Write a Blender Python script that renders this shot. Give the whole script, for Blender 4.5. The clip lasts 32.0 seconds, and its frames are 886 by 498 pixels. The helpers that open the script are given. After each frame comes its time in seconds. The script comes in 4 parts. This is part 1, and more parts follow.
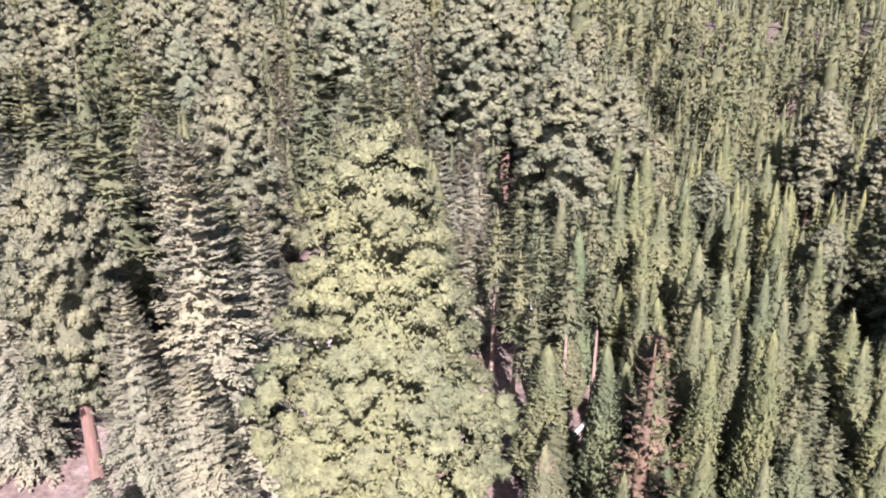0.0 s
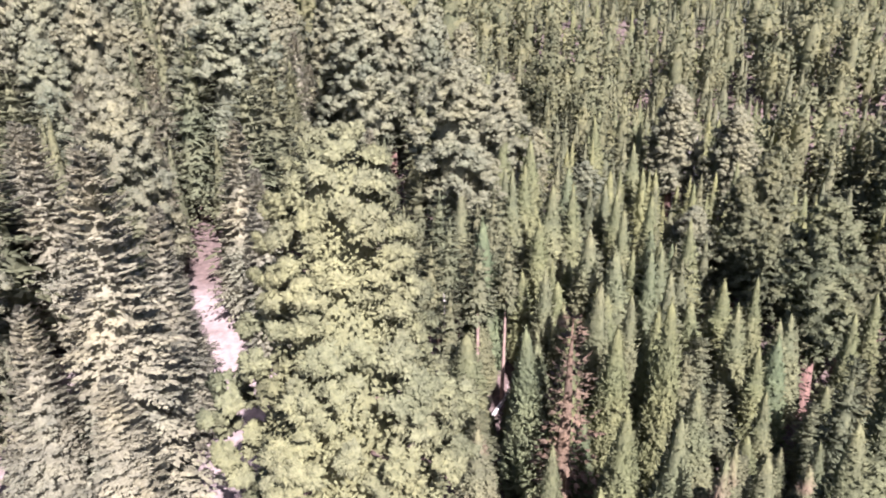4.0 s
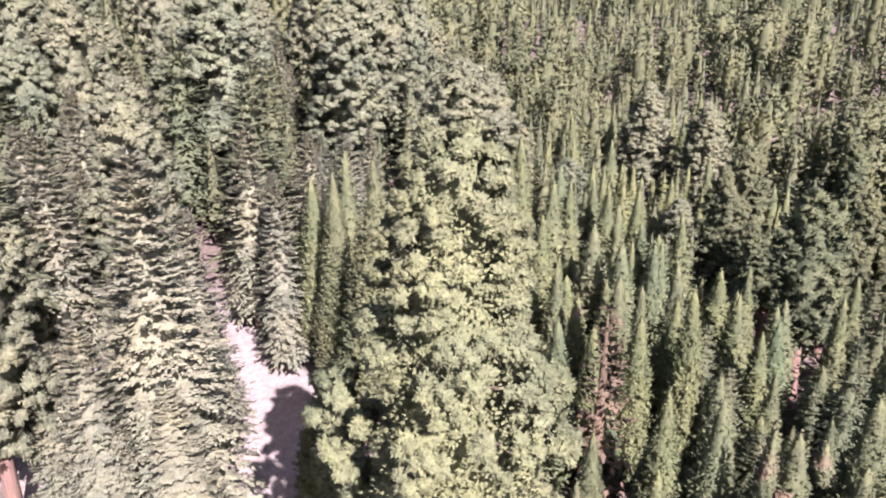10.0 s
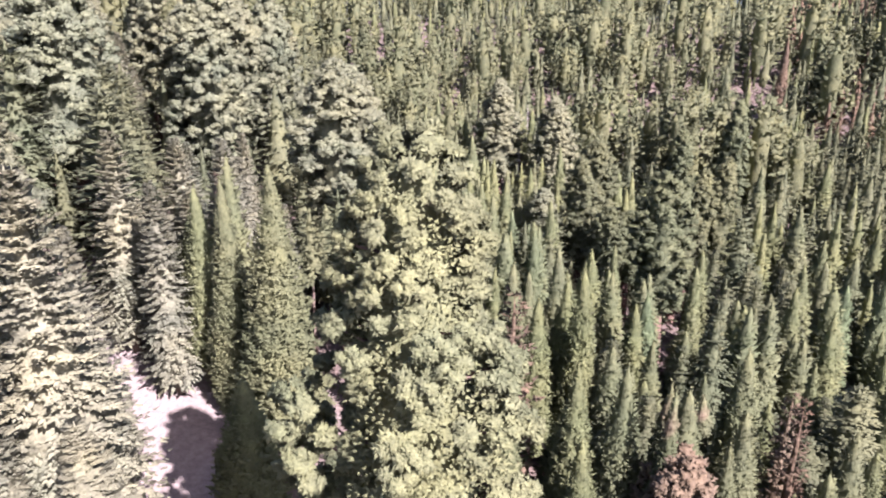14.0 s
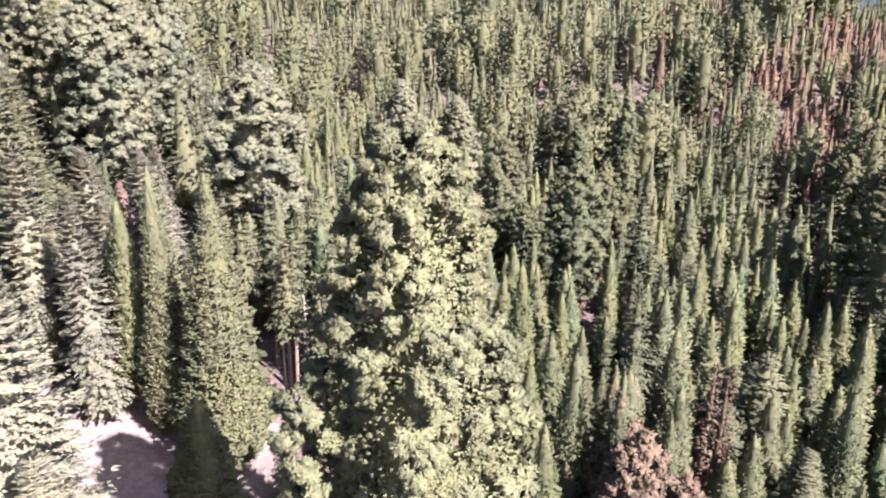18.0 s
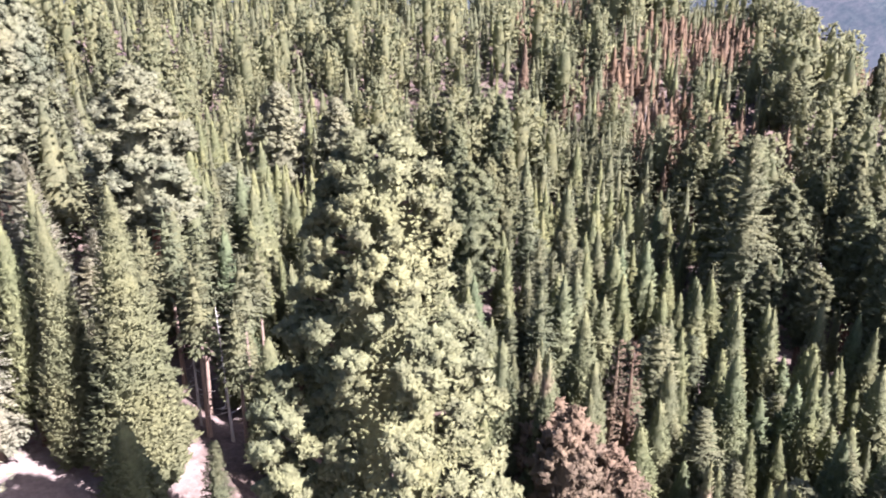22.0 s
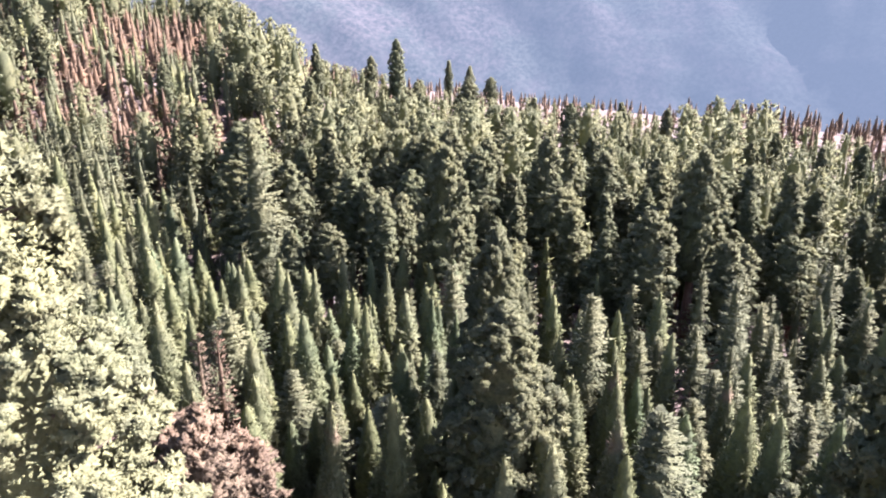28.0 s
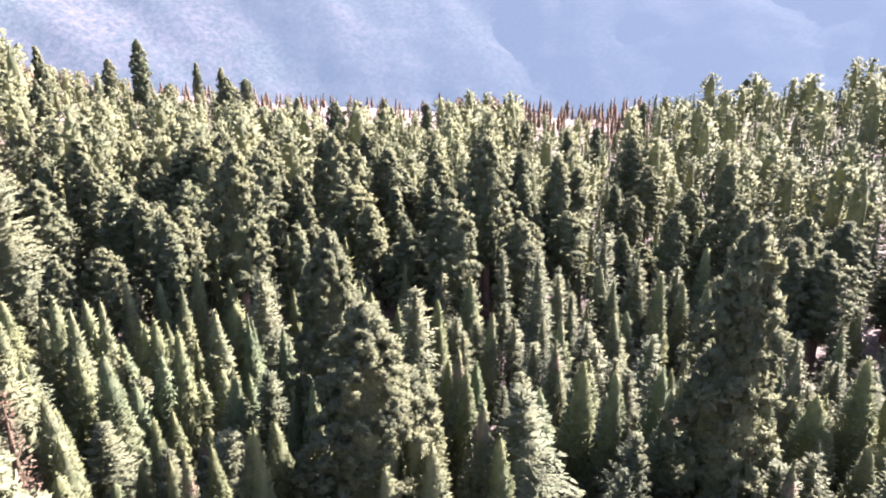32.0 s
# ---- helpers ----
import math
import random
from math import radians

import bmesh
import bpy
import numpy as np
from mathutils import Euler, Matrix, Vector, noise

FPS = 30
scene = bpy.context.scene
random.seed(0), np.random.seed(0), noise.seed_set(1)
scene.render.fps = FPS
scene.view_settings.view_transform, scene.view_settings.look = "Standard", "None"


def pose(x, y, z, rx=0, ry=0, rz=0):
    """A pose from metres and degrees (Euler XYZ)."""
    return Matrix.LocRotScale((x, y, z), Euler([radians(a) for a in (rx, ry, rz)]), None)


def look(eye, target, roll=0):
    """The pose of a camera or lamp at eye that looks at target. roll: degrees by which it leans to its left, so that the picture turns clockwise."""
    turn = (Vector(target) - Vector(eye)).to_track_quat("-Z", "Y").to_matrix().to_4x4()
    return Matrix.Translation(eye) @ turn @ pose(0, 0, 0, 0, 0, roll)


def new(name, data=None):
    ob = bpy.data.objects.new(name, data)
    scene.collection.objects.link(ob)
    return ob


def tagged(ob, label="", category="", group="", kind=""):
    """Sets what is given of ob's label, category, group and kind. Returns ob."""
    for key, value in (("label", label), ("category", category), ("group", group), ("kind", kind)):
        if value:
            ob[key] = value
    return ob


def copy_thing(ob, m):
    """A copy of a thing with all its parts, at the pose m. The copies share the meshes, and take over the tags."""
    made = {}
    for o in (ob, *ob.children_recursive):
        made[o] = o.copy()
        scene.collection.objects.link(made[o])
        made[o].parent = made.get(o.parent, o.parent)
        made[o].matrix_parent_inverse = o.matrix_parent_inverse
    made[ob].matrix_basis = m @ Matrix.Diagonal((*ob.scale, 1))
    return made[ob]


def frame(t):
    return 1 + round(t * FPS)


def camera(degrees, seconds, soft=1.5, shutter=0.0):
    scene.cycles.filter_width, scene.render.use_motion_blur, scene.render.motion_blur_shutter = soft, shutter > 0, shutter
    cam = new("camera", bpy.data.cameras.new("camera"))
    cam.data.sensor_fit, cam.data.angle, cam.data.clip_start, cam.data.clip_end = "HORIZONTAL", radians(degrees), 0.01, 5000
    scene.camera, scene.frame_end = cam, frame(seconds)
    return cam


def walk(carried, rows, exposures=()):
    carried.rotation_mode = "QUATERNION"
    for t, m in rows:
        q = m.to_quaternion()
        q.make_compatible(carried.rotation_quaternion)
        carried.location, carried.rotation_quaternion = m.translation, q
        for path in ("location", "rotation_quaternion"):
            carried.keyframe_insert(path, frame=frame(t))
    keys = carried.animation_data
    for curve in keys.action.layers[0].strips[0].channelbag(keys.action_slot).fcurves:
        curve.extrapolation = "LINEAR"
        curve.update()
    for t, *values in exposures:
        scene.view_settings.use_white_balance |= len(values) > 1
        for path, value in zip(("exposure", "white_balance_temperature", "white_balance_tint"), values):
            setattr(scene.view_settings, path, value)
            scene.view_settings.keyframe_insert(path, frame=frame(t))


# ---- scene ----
cam = camera(66.56, 32.0, soft=2.0)
PATH = [
    (0.0, pose(4.77, -44.75, 78.00, 71.20, 0, -0.00)),
    (0.5, pose(3.95, -44.90, 77.98, 71.18, 0, -2.30)),
    (1.0, pose(3.11, -44.97, 77.95, 71.18, 0, -4.26)),
    (1.5, pose(2.35, -44.98, 77.94, 71.20, 0, -4.76)),
    (2.0, pose(1.55, -45.12, 77.96, 71.20, 0, -5.92)),
    (2.5, pose(0.76, -45.40, 77.99, 71.20, 0, -8.05)),
    (3.0, pose(-0.01, -45.66, 78.02, 71.18, 0, -9.68)),
    (3.5, pose(-0.79, -45.79, 78.02, 71.20, 0, -11.32)),
    (5.5, pose(-4.79, -45.37, 78.00, 71.18, 0, -11.46)),
    (6.0, pose(-5.62, -45.22, 78.02, 71.17, 0, -11.37)),
    (6.5, pose(-6.54, -45.14, 78.04, 71.16, 0, -11.27)),
    (7.0, pose(-7.50, -45.20, 78.08, 71.15, 0, -11.16)),
    (7.5, pose(-8.53, -45.25, 78.11, 71.14, 0, -12.06)),
    (8.0, pose(-9.53, -45.23, 78.11, 71.11, 0, -14.05)),
    (8.5, pose(-10.49, -45.14, 78.13, 71.10, 0, -15.48)),
    (9.0, pose(-11.41, -44.94, 78.12, 71.11, 0, -15.55)),
    (9.5, pose(-12.36, -44.72, 78.13, 71.11, 0, -15.63)),
    (10.0, pose(-13.34, -44.50, 78.14, 71.11, 0, -15.75)),
    (10.5, pose(-14.30, -44.30, 78.15, 71.12, 0, -15.90)),
    (11.0, pose(-15.23, -44.12, 78.17, 71.12, 0, -16.02)),
    (11.5, pose(-16.16, -43.93, 78.17, 71.10, 0, -18.60)),
    (12.0, pose(-17.20, -43.51, 78.14, 71.11, 0, -22.85)),
    (12.5, pose(-18.22, -43.14, 78.15, 71.08, 0, -25.14)),
    (13.0, pose(-19.24, -42.76, 78.18, 71.06, 0, -26.80)),
    (13.5, pose(-20.24, -42.49, 78.21, 71.05, 0, -27.27)),
    (14.0, pose(-21.14, -42.28, 78.26, 71.04, 0, -29.24)),
    (14.5, pose(-22.08, -42.05, 78.29, 71.03, 0, -31.41)),
    (15.0, pose(-23.03, -41.78, 78.30, 71.04, 0, -33.53)),
    (15.5, pose(-23.98, -41.40, 78.31, 71.04, 0, -35.53)),
    (17.5, pose(-27.53, -39.24, 78.42, 71.09, 0, -38.73)),
    (18.0, pose(-28.39, -38.75, 78.48, 71.10, 0, -39.00)),
    (18.5, pose(-29.21, -38.31, 78.53, 71.10, 0, -39.28)),
    (19.0, pose(-30.11, -37.89, 78.58, 71.11, 0, -41.22)),
    (19.5, pose(-30.84, -37.41, 78.59, 71.11, 0, -43.58)),
    (20.0, pose(-31.67, -36.90, 78.59, 71.14, 0, -45.82)),
    (20.5, pose(-32.44, -36.37, 78.61, 71.14, 0, -47.03)),
    (21.0, pose(-33.20, -35.89, 78.63, 71.14, 0, -48.30)),
    (21.5, pose(-34.01, -35.33, 78.65, 71.14, 0, -49.43)),
    (22.0, pose(-34.81, -34.72, 78.64, 71.16, 0, -50.60)),
    (22.5, pose(-35.50, -34.10, 78.65, 71.17, 0, -51.78)),
    (23.0, pose(-36.24, -33.61, 78.67, 71.15, 0, -53.51)),
    (23.5, pose(-36.99, -33.08, 78.75, 71.13, 0, -54.75)),
    (24.0, pose(-37.87, -32.67, 78.80, 71.12, 0, -56.98)),
    (24.5, pose(-38.82, -32.38, 78.89, 71.10, 0, -59.56)),
    (25.0, pose(-39.88, -32.10, 78.99, 71.09, 0, -62.28)),
    (25.5, pose(-40.84, -31.75, 79.10, 71.08, 0, -66.17)),
    (26.0, pose(-41.38, -30.84, 79.04, 71.01, 0, -71.48)),
    (26.5, pose(-41.77, -29.77, 78.96, 70.99, 0, -78.96)),
    (28.5, pose(-39.37, -24.08, 76.22, 71.02, 0, -97.57)),
    (29.0, pose(-38.57, -22.74, 75.90, 71.06, 0, -100.84)),
    (29.5, pose(-37.77, -21.45, 75.67, 71.06, 0, -103.29)),
    (30.0, pose(-36.95, -20.22, 75.54, 71.07, 0, -105.70)),
    (30.5, pose(-36.11, -19.08, 75.46, 71.06, 0, -107.87)),
    (31.0, pose(-35.24, -17.96, 75.41, 71.06, 0, -110.19)),
    (31.5, pose(-34.35, -16.86, 75.37, 71.04, 0, -112.61)),
    (32.0, pose(-33.46, -15.78, 75.35, 71.03, 0, -114.91)),
]
walk(cam, PATH, [(0, 2.72, 5990, 31), (8, 2.74, 5990, 31), (13, 2.84, 5990, 31), (18, 3.01, 5990, 30), (24, 3.25, 5980, 30), (28, 3.58, 6030, 30), (32, 4.0, 6130, 30)])

# Sun from behind the first view and a little to its right, about 40 degrees high
SUN_AZ, SUN_EL = radians(170.5), radians(40.3)
world = bpy.data.worlds.new("sky")
scene.world = world
world.use_nodes = True
sky = world.node_tree.nodes.new("ShaderNodeTexSky")
sky.sky_type = "NISHITA"
sky.sun_disc = False
sky.sun_elevation, sky.sun_rotation = SUN_EL, SUN_AZ
sky.air_density, sky.dust_density = 1.0, 2.0
back = world.node_tree.nodes["Background"]
world.node_tree.links.new(sky.outputs[0], back.inputs[0])
back.inputs[1].default_value = 0.049
lamp = bpy.data.lights.new("sun", "SUN")
lamp.energy, lamp.angle, lamp.color = 4.4, radians(0.6), (1.0, 0.955, 0.9)
sun_dir = Vector((math.sin(SUN_AZ) * math.cos(SUN_EL), math.cos(SUN_AZ) * math.cos(SUN_EL), math.sin(SUN_EL)))
sun = new("sun", lamp)
sun.matrix_world = look(sun_dir * 300, (0, 0, 0))

# ---- materials ----
def material(name):
    m = bpy.data.materials.new(name)
    m.use_nodes = True
    return m, m.node_tree.nodes, m.node_tree.links, m.node_tree.nodes["Principled BSDF"]


def mix_rgb(nodes, links, fac, a, b, blend="MIX"):
    n = nodes.new("ShaderNodeMix")
    n.data_type, n.blend_type = "RGBA", blend
    for sock, value in ((n.inputs[0], fac), (n.inputs[6], a), (n.inputs[7], b)):
        if hasattr(value, "links"):
            links.new(value, sock)
        else:
            sock.default_value = value if not isinstance(value, tuple) else (*value, 1)
    return n.outputs[2]


def noise_fac(nodes, links, scale, detail=4, rough=0.6, coords="Object"):
    tc = nodes.new("ShaderNodeTexCoord")
    n = nodes.new("ShaderNodeTexNoise")
    n.inputs["Scale"].default_value, n.inputs["Detail"].default_value = scale, detail
    n.inputs["Roughness"].default_value = rough
    links.new(tc.outputs[coords], n.inputs["Vector"])
    return n.outputs["Fac"]


def ramp(nodes, links, fac, stops):
    r = nodes.new("ShaderNodeValToRGB")
    els = r.color_ramp.elements
    while len(els) < len(stops):
        els.new(0.5)
    for e, (pos, col) in zip(els, stops):
        e.position, e.color = pos, (*col, 1)
    links.new(fac, r.inputs[0])
    return r.outputs[0]


def foliage(name, dark, mid, light, tint, tint_amount=0.5, spot=None, glow=0.36, cool=(0.78, 0.92, 0.95)):
    """Needle foliage: hue varies from tree to tree, from spray to spray and in patches."""
    m, nodes, links, bsdf = material(name)
    geo, info = nodes.new("ShaderNodeNewGeometry"), nodes.new("ShaderNodeObjectInfo")
    low, high = (tuple(a * 0.35 + b * 0.65 for a, b in zip(dark, mid)), tuple(a * 0.5 + b * 0.5 for a, b in zip(light, mid)))
    spray = ramp(nodes, links, geo.outputs["Random Per Island"], [(0.0, low), (0.5, mid), (1.0, high)])
    hues = [(0.0, tuple(c * k for c, k in zip(mid, cool))), (0.3, tint), (0.62, mid), (1.0, tuple(c * k for c, k in zip(mid, (1.08, 1.07, 0.97))))]
    col = mix_rgb(nodes, links, tint_amount, spray, ramp(nodes, links, info.outputs["Random"], hues))
    patch = ramp(nodes, links, noise_fac(nodes, links, 0.35), [(0.35, (0.8, 0.8, 0.8)), (0.7, (1.12, 1.1, 1.02))])
    col = mix_rgb(nodes, links, 1.0, col, patch, "MULTIPLY")
    stand = ramp(nodes, links, noise_fac(nodes, links, 0.075, 1), [(0.3, (0.82, 0.87, 0.88)), (0.5, (1.0, 1.0, 1.0)), (0.7, (1.17, 1.13, 1.05))])
    col = mix_rgb(nodes, links, 1.0, col, stand, "MULTIPLY")
    needles = noise_fac(nodes, links, 1.9, 5, 0.7)
    tips = ramp(nodes, links, needles, [(0.36, (0.8, 0.8, 0.8)), (0.5, (1.02, 1.01, 1.0)), (0.66, (1.2, 1.18, 1.13))])
    col = mix_rgb(nodes, links, 1.0, col, tips, "MULTIPLY")
    if spot:
        where = ramp(nodes, links, noise_fac(nodes, links, 0.16, 2), [(0.56, (0, 0, 0)), (0.68, (1, 1, 1))])
        col = mix_rgb(nodes, links, where, col, spot)
    links.new(col, bsdf.inputs["Base Color"])
    bsdf.inputs["Roughness"].default_value = 0.8
    bsdf.inputs["Specular IOR Level"].default_value = 0.15
    grain = nodes.new("ShaderNodeBump")
    grain.inputs["Strength"].default_value, grain.inputs["Distance"].default_value = 1.0, 0.35
    links.new(needles, grain.inputs["Height"])
    links.new(grain.outputs[0], bsdf.inputs["Normal"])
    trans = nodes.new("ShaderNodeBsdfTranslucent")
    links.new(col, trans.inputs["Color"])
    both = nodes.new("ShaderNodeMixShader")
    both.inputs[0].default_value = glow
    links.new(bsdf.outputs[0], both.inputs[1])
    links.new(trans.outputs[0], both.inputs[2])
    links.new(both.outputs[0], nodes["Material Output"].inputs["Surface"])
    return m


def bark(name, a, b, scorch):
    m, nodes, links, bsdf = material(name)
    tc, mp, n = nodes.new("ShaderNodeTexCoord"), nodes.new("ShaderNodeMapping"), nodes.new("ShaderNodeTexNoise")
    mp.inputs["Scale"].default_value = (3.0, 3.0, 0.25)
    n.inputs["Scale"].default_value, n.inputs["Detail"].default_value = 1.6, 6
    links.new(tc.outputs["Object"], mp.inputs[0])
    links.new(mp.outputs[0], n.inputs["Vector"])
    col = ramp(nodes, links, n.outputs["Fac"], [(0.3, a), (0.7, b)])
    burnt = ramp(nodes, links, noise_fac(nodes, links, 0.12, 3), [(0.5, (0, 0, 0)), (0.62, (1, 1, 1))])
    links.new(mix_rgb(nodes, links, burnt, col, scorch), bsdf.inputs["Base Color"])
    bump = nodes.new("ShaderNodeBump")
    bump.inputs["Strength"].default_value, bump.inputs["Distance"].default_value = 0.8, 0.15
    links.new(n.outputs["Fac"], bump.inputs["Height"])
    links.new(bump.outputs[0], bsdf.inputs["Normal"])
    bsdf.inputs["Roughness"].default_value = 0.9
    return m


MAT = {
    "sequoia": foliage("sequoia_foliage", (0.084, 0.092, 0.048), (0.156, 0.165, 0.092), (0.224, 0.23, 0.138), (0.118, 0.13, 0.08), 0.45, glow=0.58),
    "main": foliage("old_sequoia_foliage", (0.088, 0.097, 0.05), (0.165, 0.175, 0.096), (0.23, 0.238, 0.14), (0.172, 0.181, 0.104), 0.35, glow=0.36, cool=(0.92, 0.97, 0.98)),
    "cedar": foliage("cedar_foliage", (0.076, 0.087, 0.043), (0.156, 0.168, 0.086), (0.224, 0.232, 0.128), (0.165, 0.168, 0.098), 0.6, glow=0.48, cool=(0.7, 0.9, 0.98)),
    "browned_cedar": foliage("browned_cedar_foliage", (0.066, 0.077, 0.038), (0.14, 0.145, 0.076), (0.205, 0.205, 0.118), (0.165, 0.16, 0.098), 0.5, (0.2, 0.15, 0.1), 0.34),
    "fir": foliage("fir_foliage", (0.068, 0.074, 0.041), (0.134, 0.141, 0.081), (0.196, 0.2, 0.12), (0.112, 0.124, 0.072), 0.5, glow=0.46),
    "old": foliage("grove_sequoia_foliage", (0.095, 0.1, 0.06), (0.174, 0.179, 0.116), (0.268, 0.268, 0.185), (0.16, 0.17, 0.108), 0.5, glow=0.44),
    "pale_fir": foliage("pale_fir_foliage", (0.126, 0.126, 0.086), (0.218, 0.215, 0.153), (0.276, 0.268, 0.2), (0.187, 0.19, 0.14), 0.45, glow=0.4),
    "dead": foliage("dead_brown_foliage", (0.062, 0.042, 0.03), (0.128, 0.086, 0.06), (0.198, 0.142, 0.1), (0.2, 0.16, 0.108), 0.5, cool=(0.95, 0.8, 0.75)),
    "bark": bark("red_bark", (0.065, 0.038, 0.029), (0.13, 0.072, 0.05), (0.05, 0.03, 0.025)),
    "bright_bark": bark("cinnamon_bark", (0.15, 0.056, 0.036), (0.29, 0.118, 0.075), (0.07, 0.04, 0.033)),
    "old_bark": bark("old_brown_bark", (0.06, 0.04, 0.032), (0.125, 0.08, 0.058), (0.05, 0.035, 0.03)),
    "fir_bark": bark("grey_brown_bark", (0.09, 0.06, 0.045), (0.2, 0.145, 0.11), (0.04, 0.03, 0.027)),
    "grey_wood": bark("weathered_grey_wood", (0.2, 0.18, 0.16), (0.36, 0.33, 0.3), (0.14, 0.11, 0.1)),
}


def ground_material():
    m, nodes, links, bsdf = material("forest_floor")
    big = noise_fac(nodes, links, 0.05, 5)
    fine = noise_fac(nodes, links, 0.9, 6, 0.7)
    litter = ramp(nodes, links, fine, [(0.3, (0.035, 0.024, 0.019)), (0.55, (0.085, 0.058, 0.046)), (0.75, (0.15, 0.112, 0.092))])
    sand = ramp(nodes, links, fine, [(0.3, (0.11, 0.084, 0.073)), (0.7, (0.205, 0.168, 0.152))])
    tc, far = nodes.new("ShaderNodeTexCoord"), nodes.new("ShaderNodeVectorMath")
    far.operation = "DISTANCE"
    far.inputs[1].default_value = (-22, 68, 14)
    links.new(tc.outputs["Object"], far.inputs[0])
    reach = nodes.new("ShaderNodeMapRange")
    reach.inputs["From Min"].default_value, reach.inputs["From Max"].default_value = 25, 62
    reach.inputs["To Min"].default_value, reach.inputs["To Max"].default_value = 0.22, -0.3
    links.new(far.outputs["Value"], reach.inputs["Value"])
    sum_node = nodes.new("ShaderNodeMath")
    links.new(big, sum_node.inputs[0])
    links.new(reach.outputs[0], sum_node.inputs[1])
    where = ramp(nodes, links, sum_node.outputs[0], [(0.5, (0, 0, 0)), (0.66, (1, 1, 1))])
    links.new(mix_rgb(nodes, links, where, litter, sand), bsdf.inputs["Base Color"])
    bump = nodes.new("ShaderNodeBump")
    bump.inputs["Strength"].default_value, bump.inputs["Distance"].default_value = 0.7, 0.5
    links.new(fine, bump.inputs["Height"])
    links.new(bump.outputs[0], bsdf.inputs["Normal"])
    bsdf.inputs["Roughness"].default_value = 0.95
    return m


MAT["ground"] = ground_material()


# ---- the lie of the land ----
def step(v, a, b):
    s = np.clip((v - a) / (b - a), 0, 1)
    return s * s * (3 - 2 * s)


def height(x, y):
    """Ground height: a hillside that climbs to the north, dips to the east and rises again far off."""
    up = np.where(y > 0, 110 * (1 - np.exp(-np.maximum(y, 0) / 480)), -16 * (1 - np.exp(np.minimum(y, 0) / 160)))
    dip = np.where(x > 0, -22 * (1 - np.exp(-np.maximum(x, 0) / 110)), -0.03 * x)
    east = 1 - 0.6 * step(x, 30, 130)
    shoulder = 22 * step(x, 220, 520) * np.exp(-((y - 30) / 170) ** 2)
    near = np.where(y > 0, up * east, up) * np.exp(-np.maximum(-x, 0) / 900) + dip + shoulder
    dist = np.hypot(x + 20, y + 30)
    bearing = np.degrees(np.arctan2(x + 20, y + 30))
    rim = np.interp(bearing, [-120, -60, 66, 75, 84, 92, 101, 115, 127, 138, 148, 175], [10, 78, 76, 54, 13, -6, -22, -36, -43, -29, -15, -8])
    s = step(dist, 240, 700)
    drop = np.clip((dist - 800) / 1500, 0, 1)
    return near * (1 - s) + rim * s - 520 * drop ** 1.4


def ground_z(x, y):
    return float(height(np.float64(x), np.float64(y)))


def link_mesh(name, verts, faces, mat, parent=None, label="", smooth=False):
    me = bpy.data.meshes.new(name)
    me.from_pydata(np.asarray(verts).tolist(), [], faces if isinstance(faces, list) else faces.tolist())
    me.materials.append(mat)
    if smooth:
        me.polygons.foreach_set("use_smooth", [True] * len(me.polygons))
    ob = new(name, me)
    if parent is not None:
        ob.parent = parent
    if label:
        tagged(ob, label)
    return ob


def build_ground():
    q = np.sinh(np.linspace(-4.6, 4.6, 190)) / np.sinh(4.6) * 4500
    X, Y = np.meshgrid(q, q, indexing="ij")
    Z = height(X, Y)
    rough = np.array([noise.noise((x * 0.06, y * 0.06, 0.3)) * 1.1 + noise.noise((x * 0.25, y * 0.25, 1.3)) * 0.35
                      for x, y in zip(X.ravel(), Y.ravel())]).reshape(X.shape)
    Z = Z + rough
    n = len(q)
    idx = np.arange(n * n).reshape(n, n)
    faces = np.stack([idx[:-1, :-1], idx[1:, :-1], idx[1:, 1:], idx[:-1, 1:]], -1).reshape(-1, 4)
    ob = link_mesh("ground", np.stack([X, Y, Z], -1).reshape(-1, 3), faces, MAT["ground"], smooth=True)
    tagged(ob, "dusty forest floor of brown needles and pale granite sand", "ground", kind="structure")


build_ground()


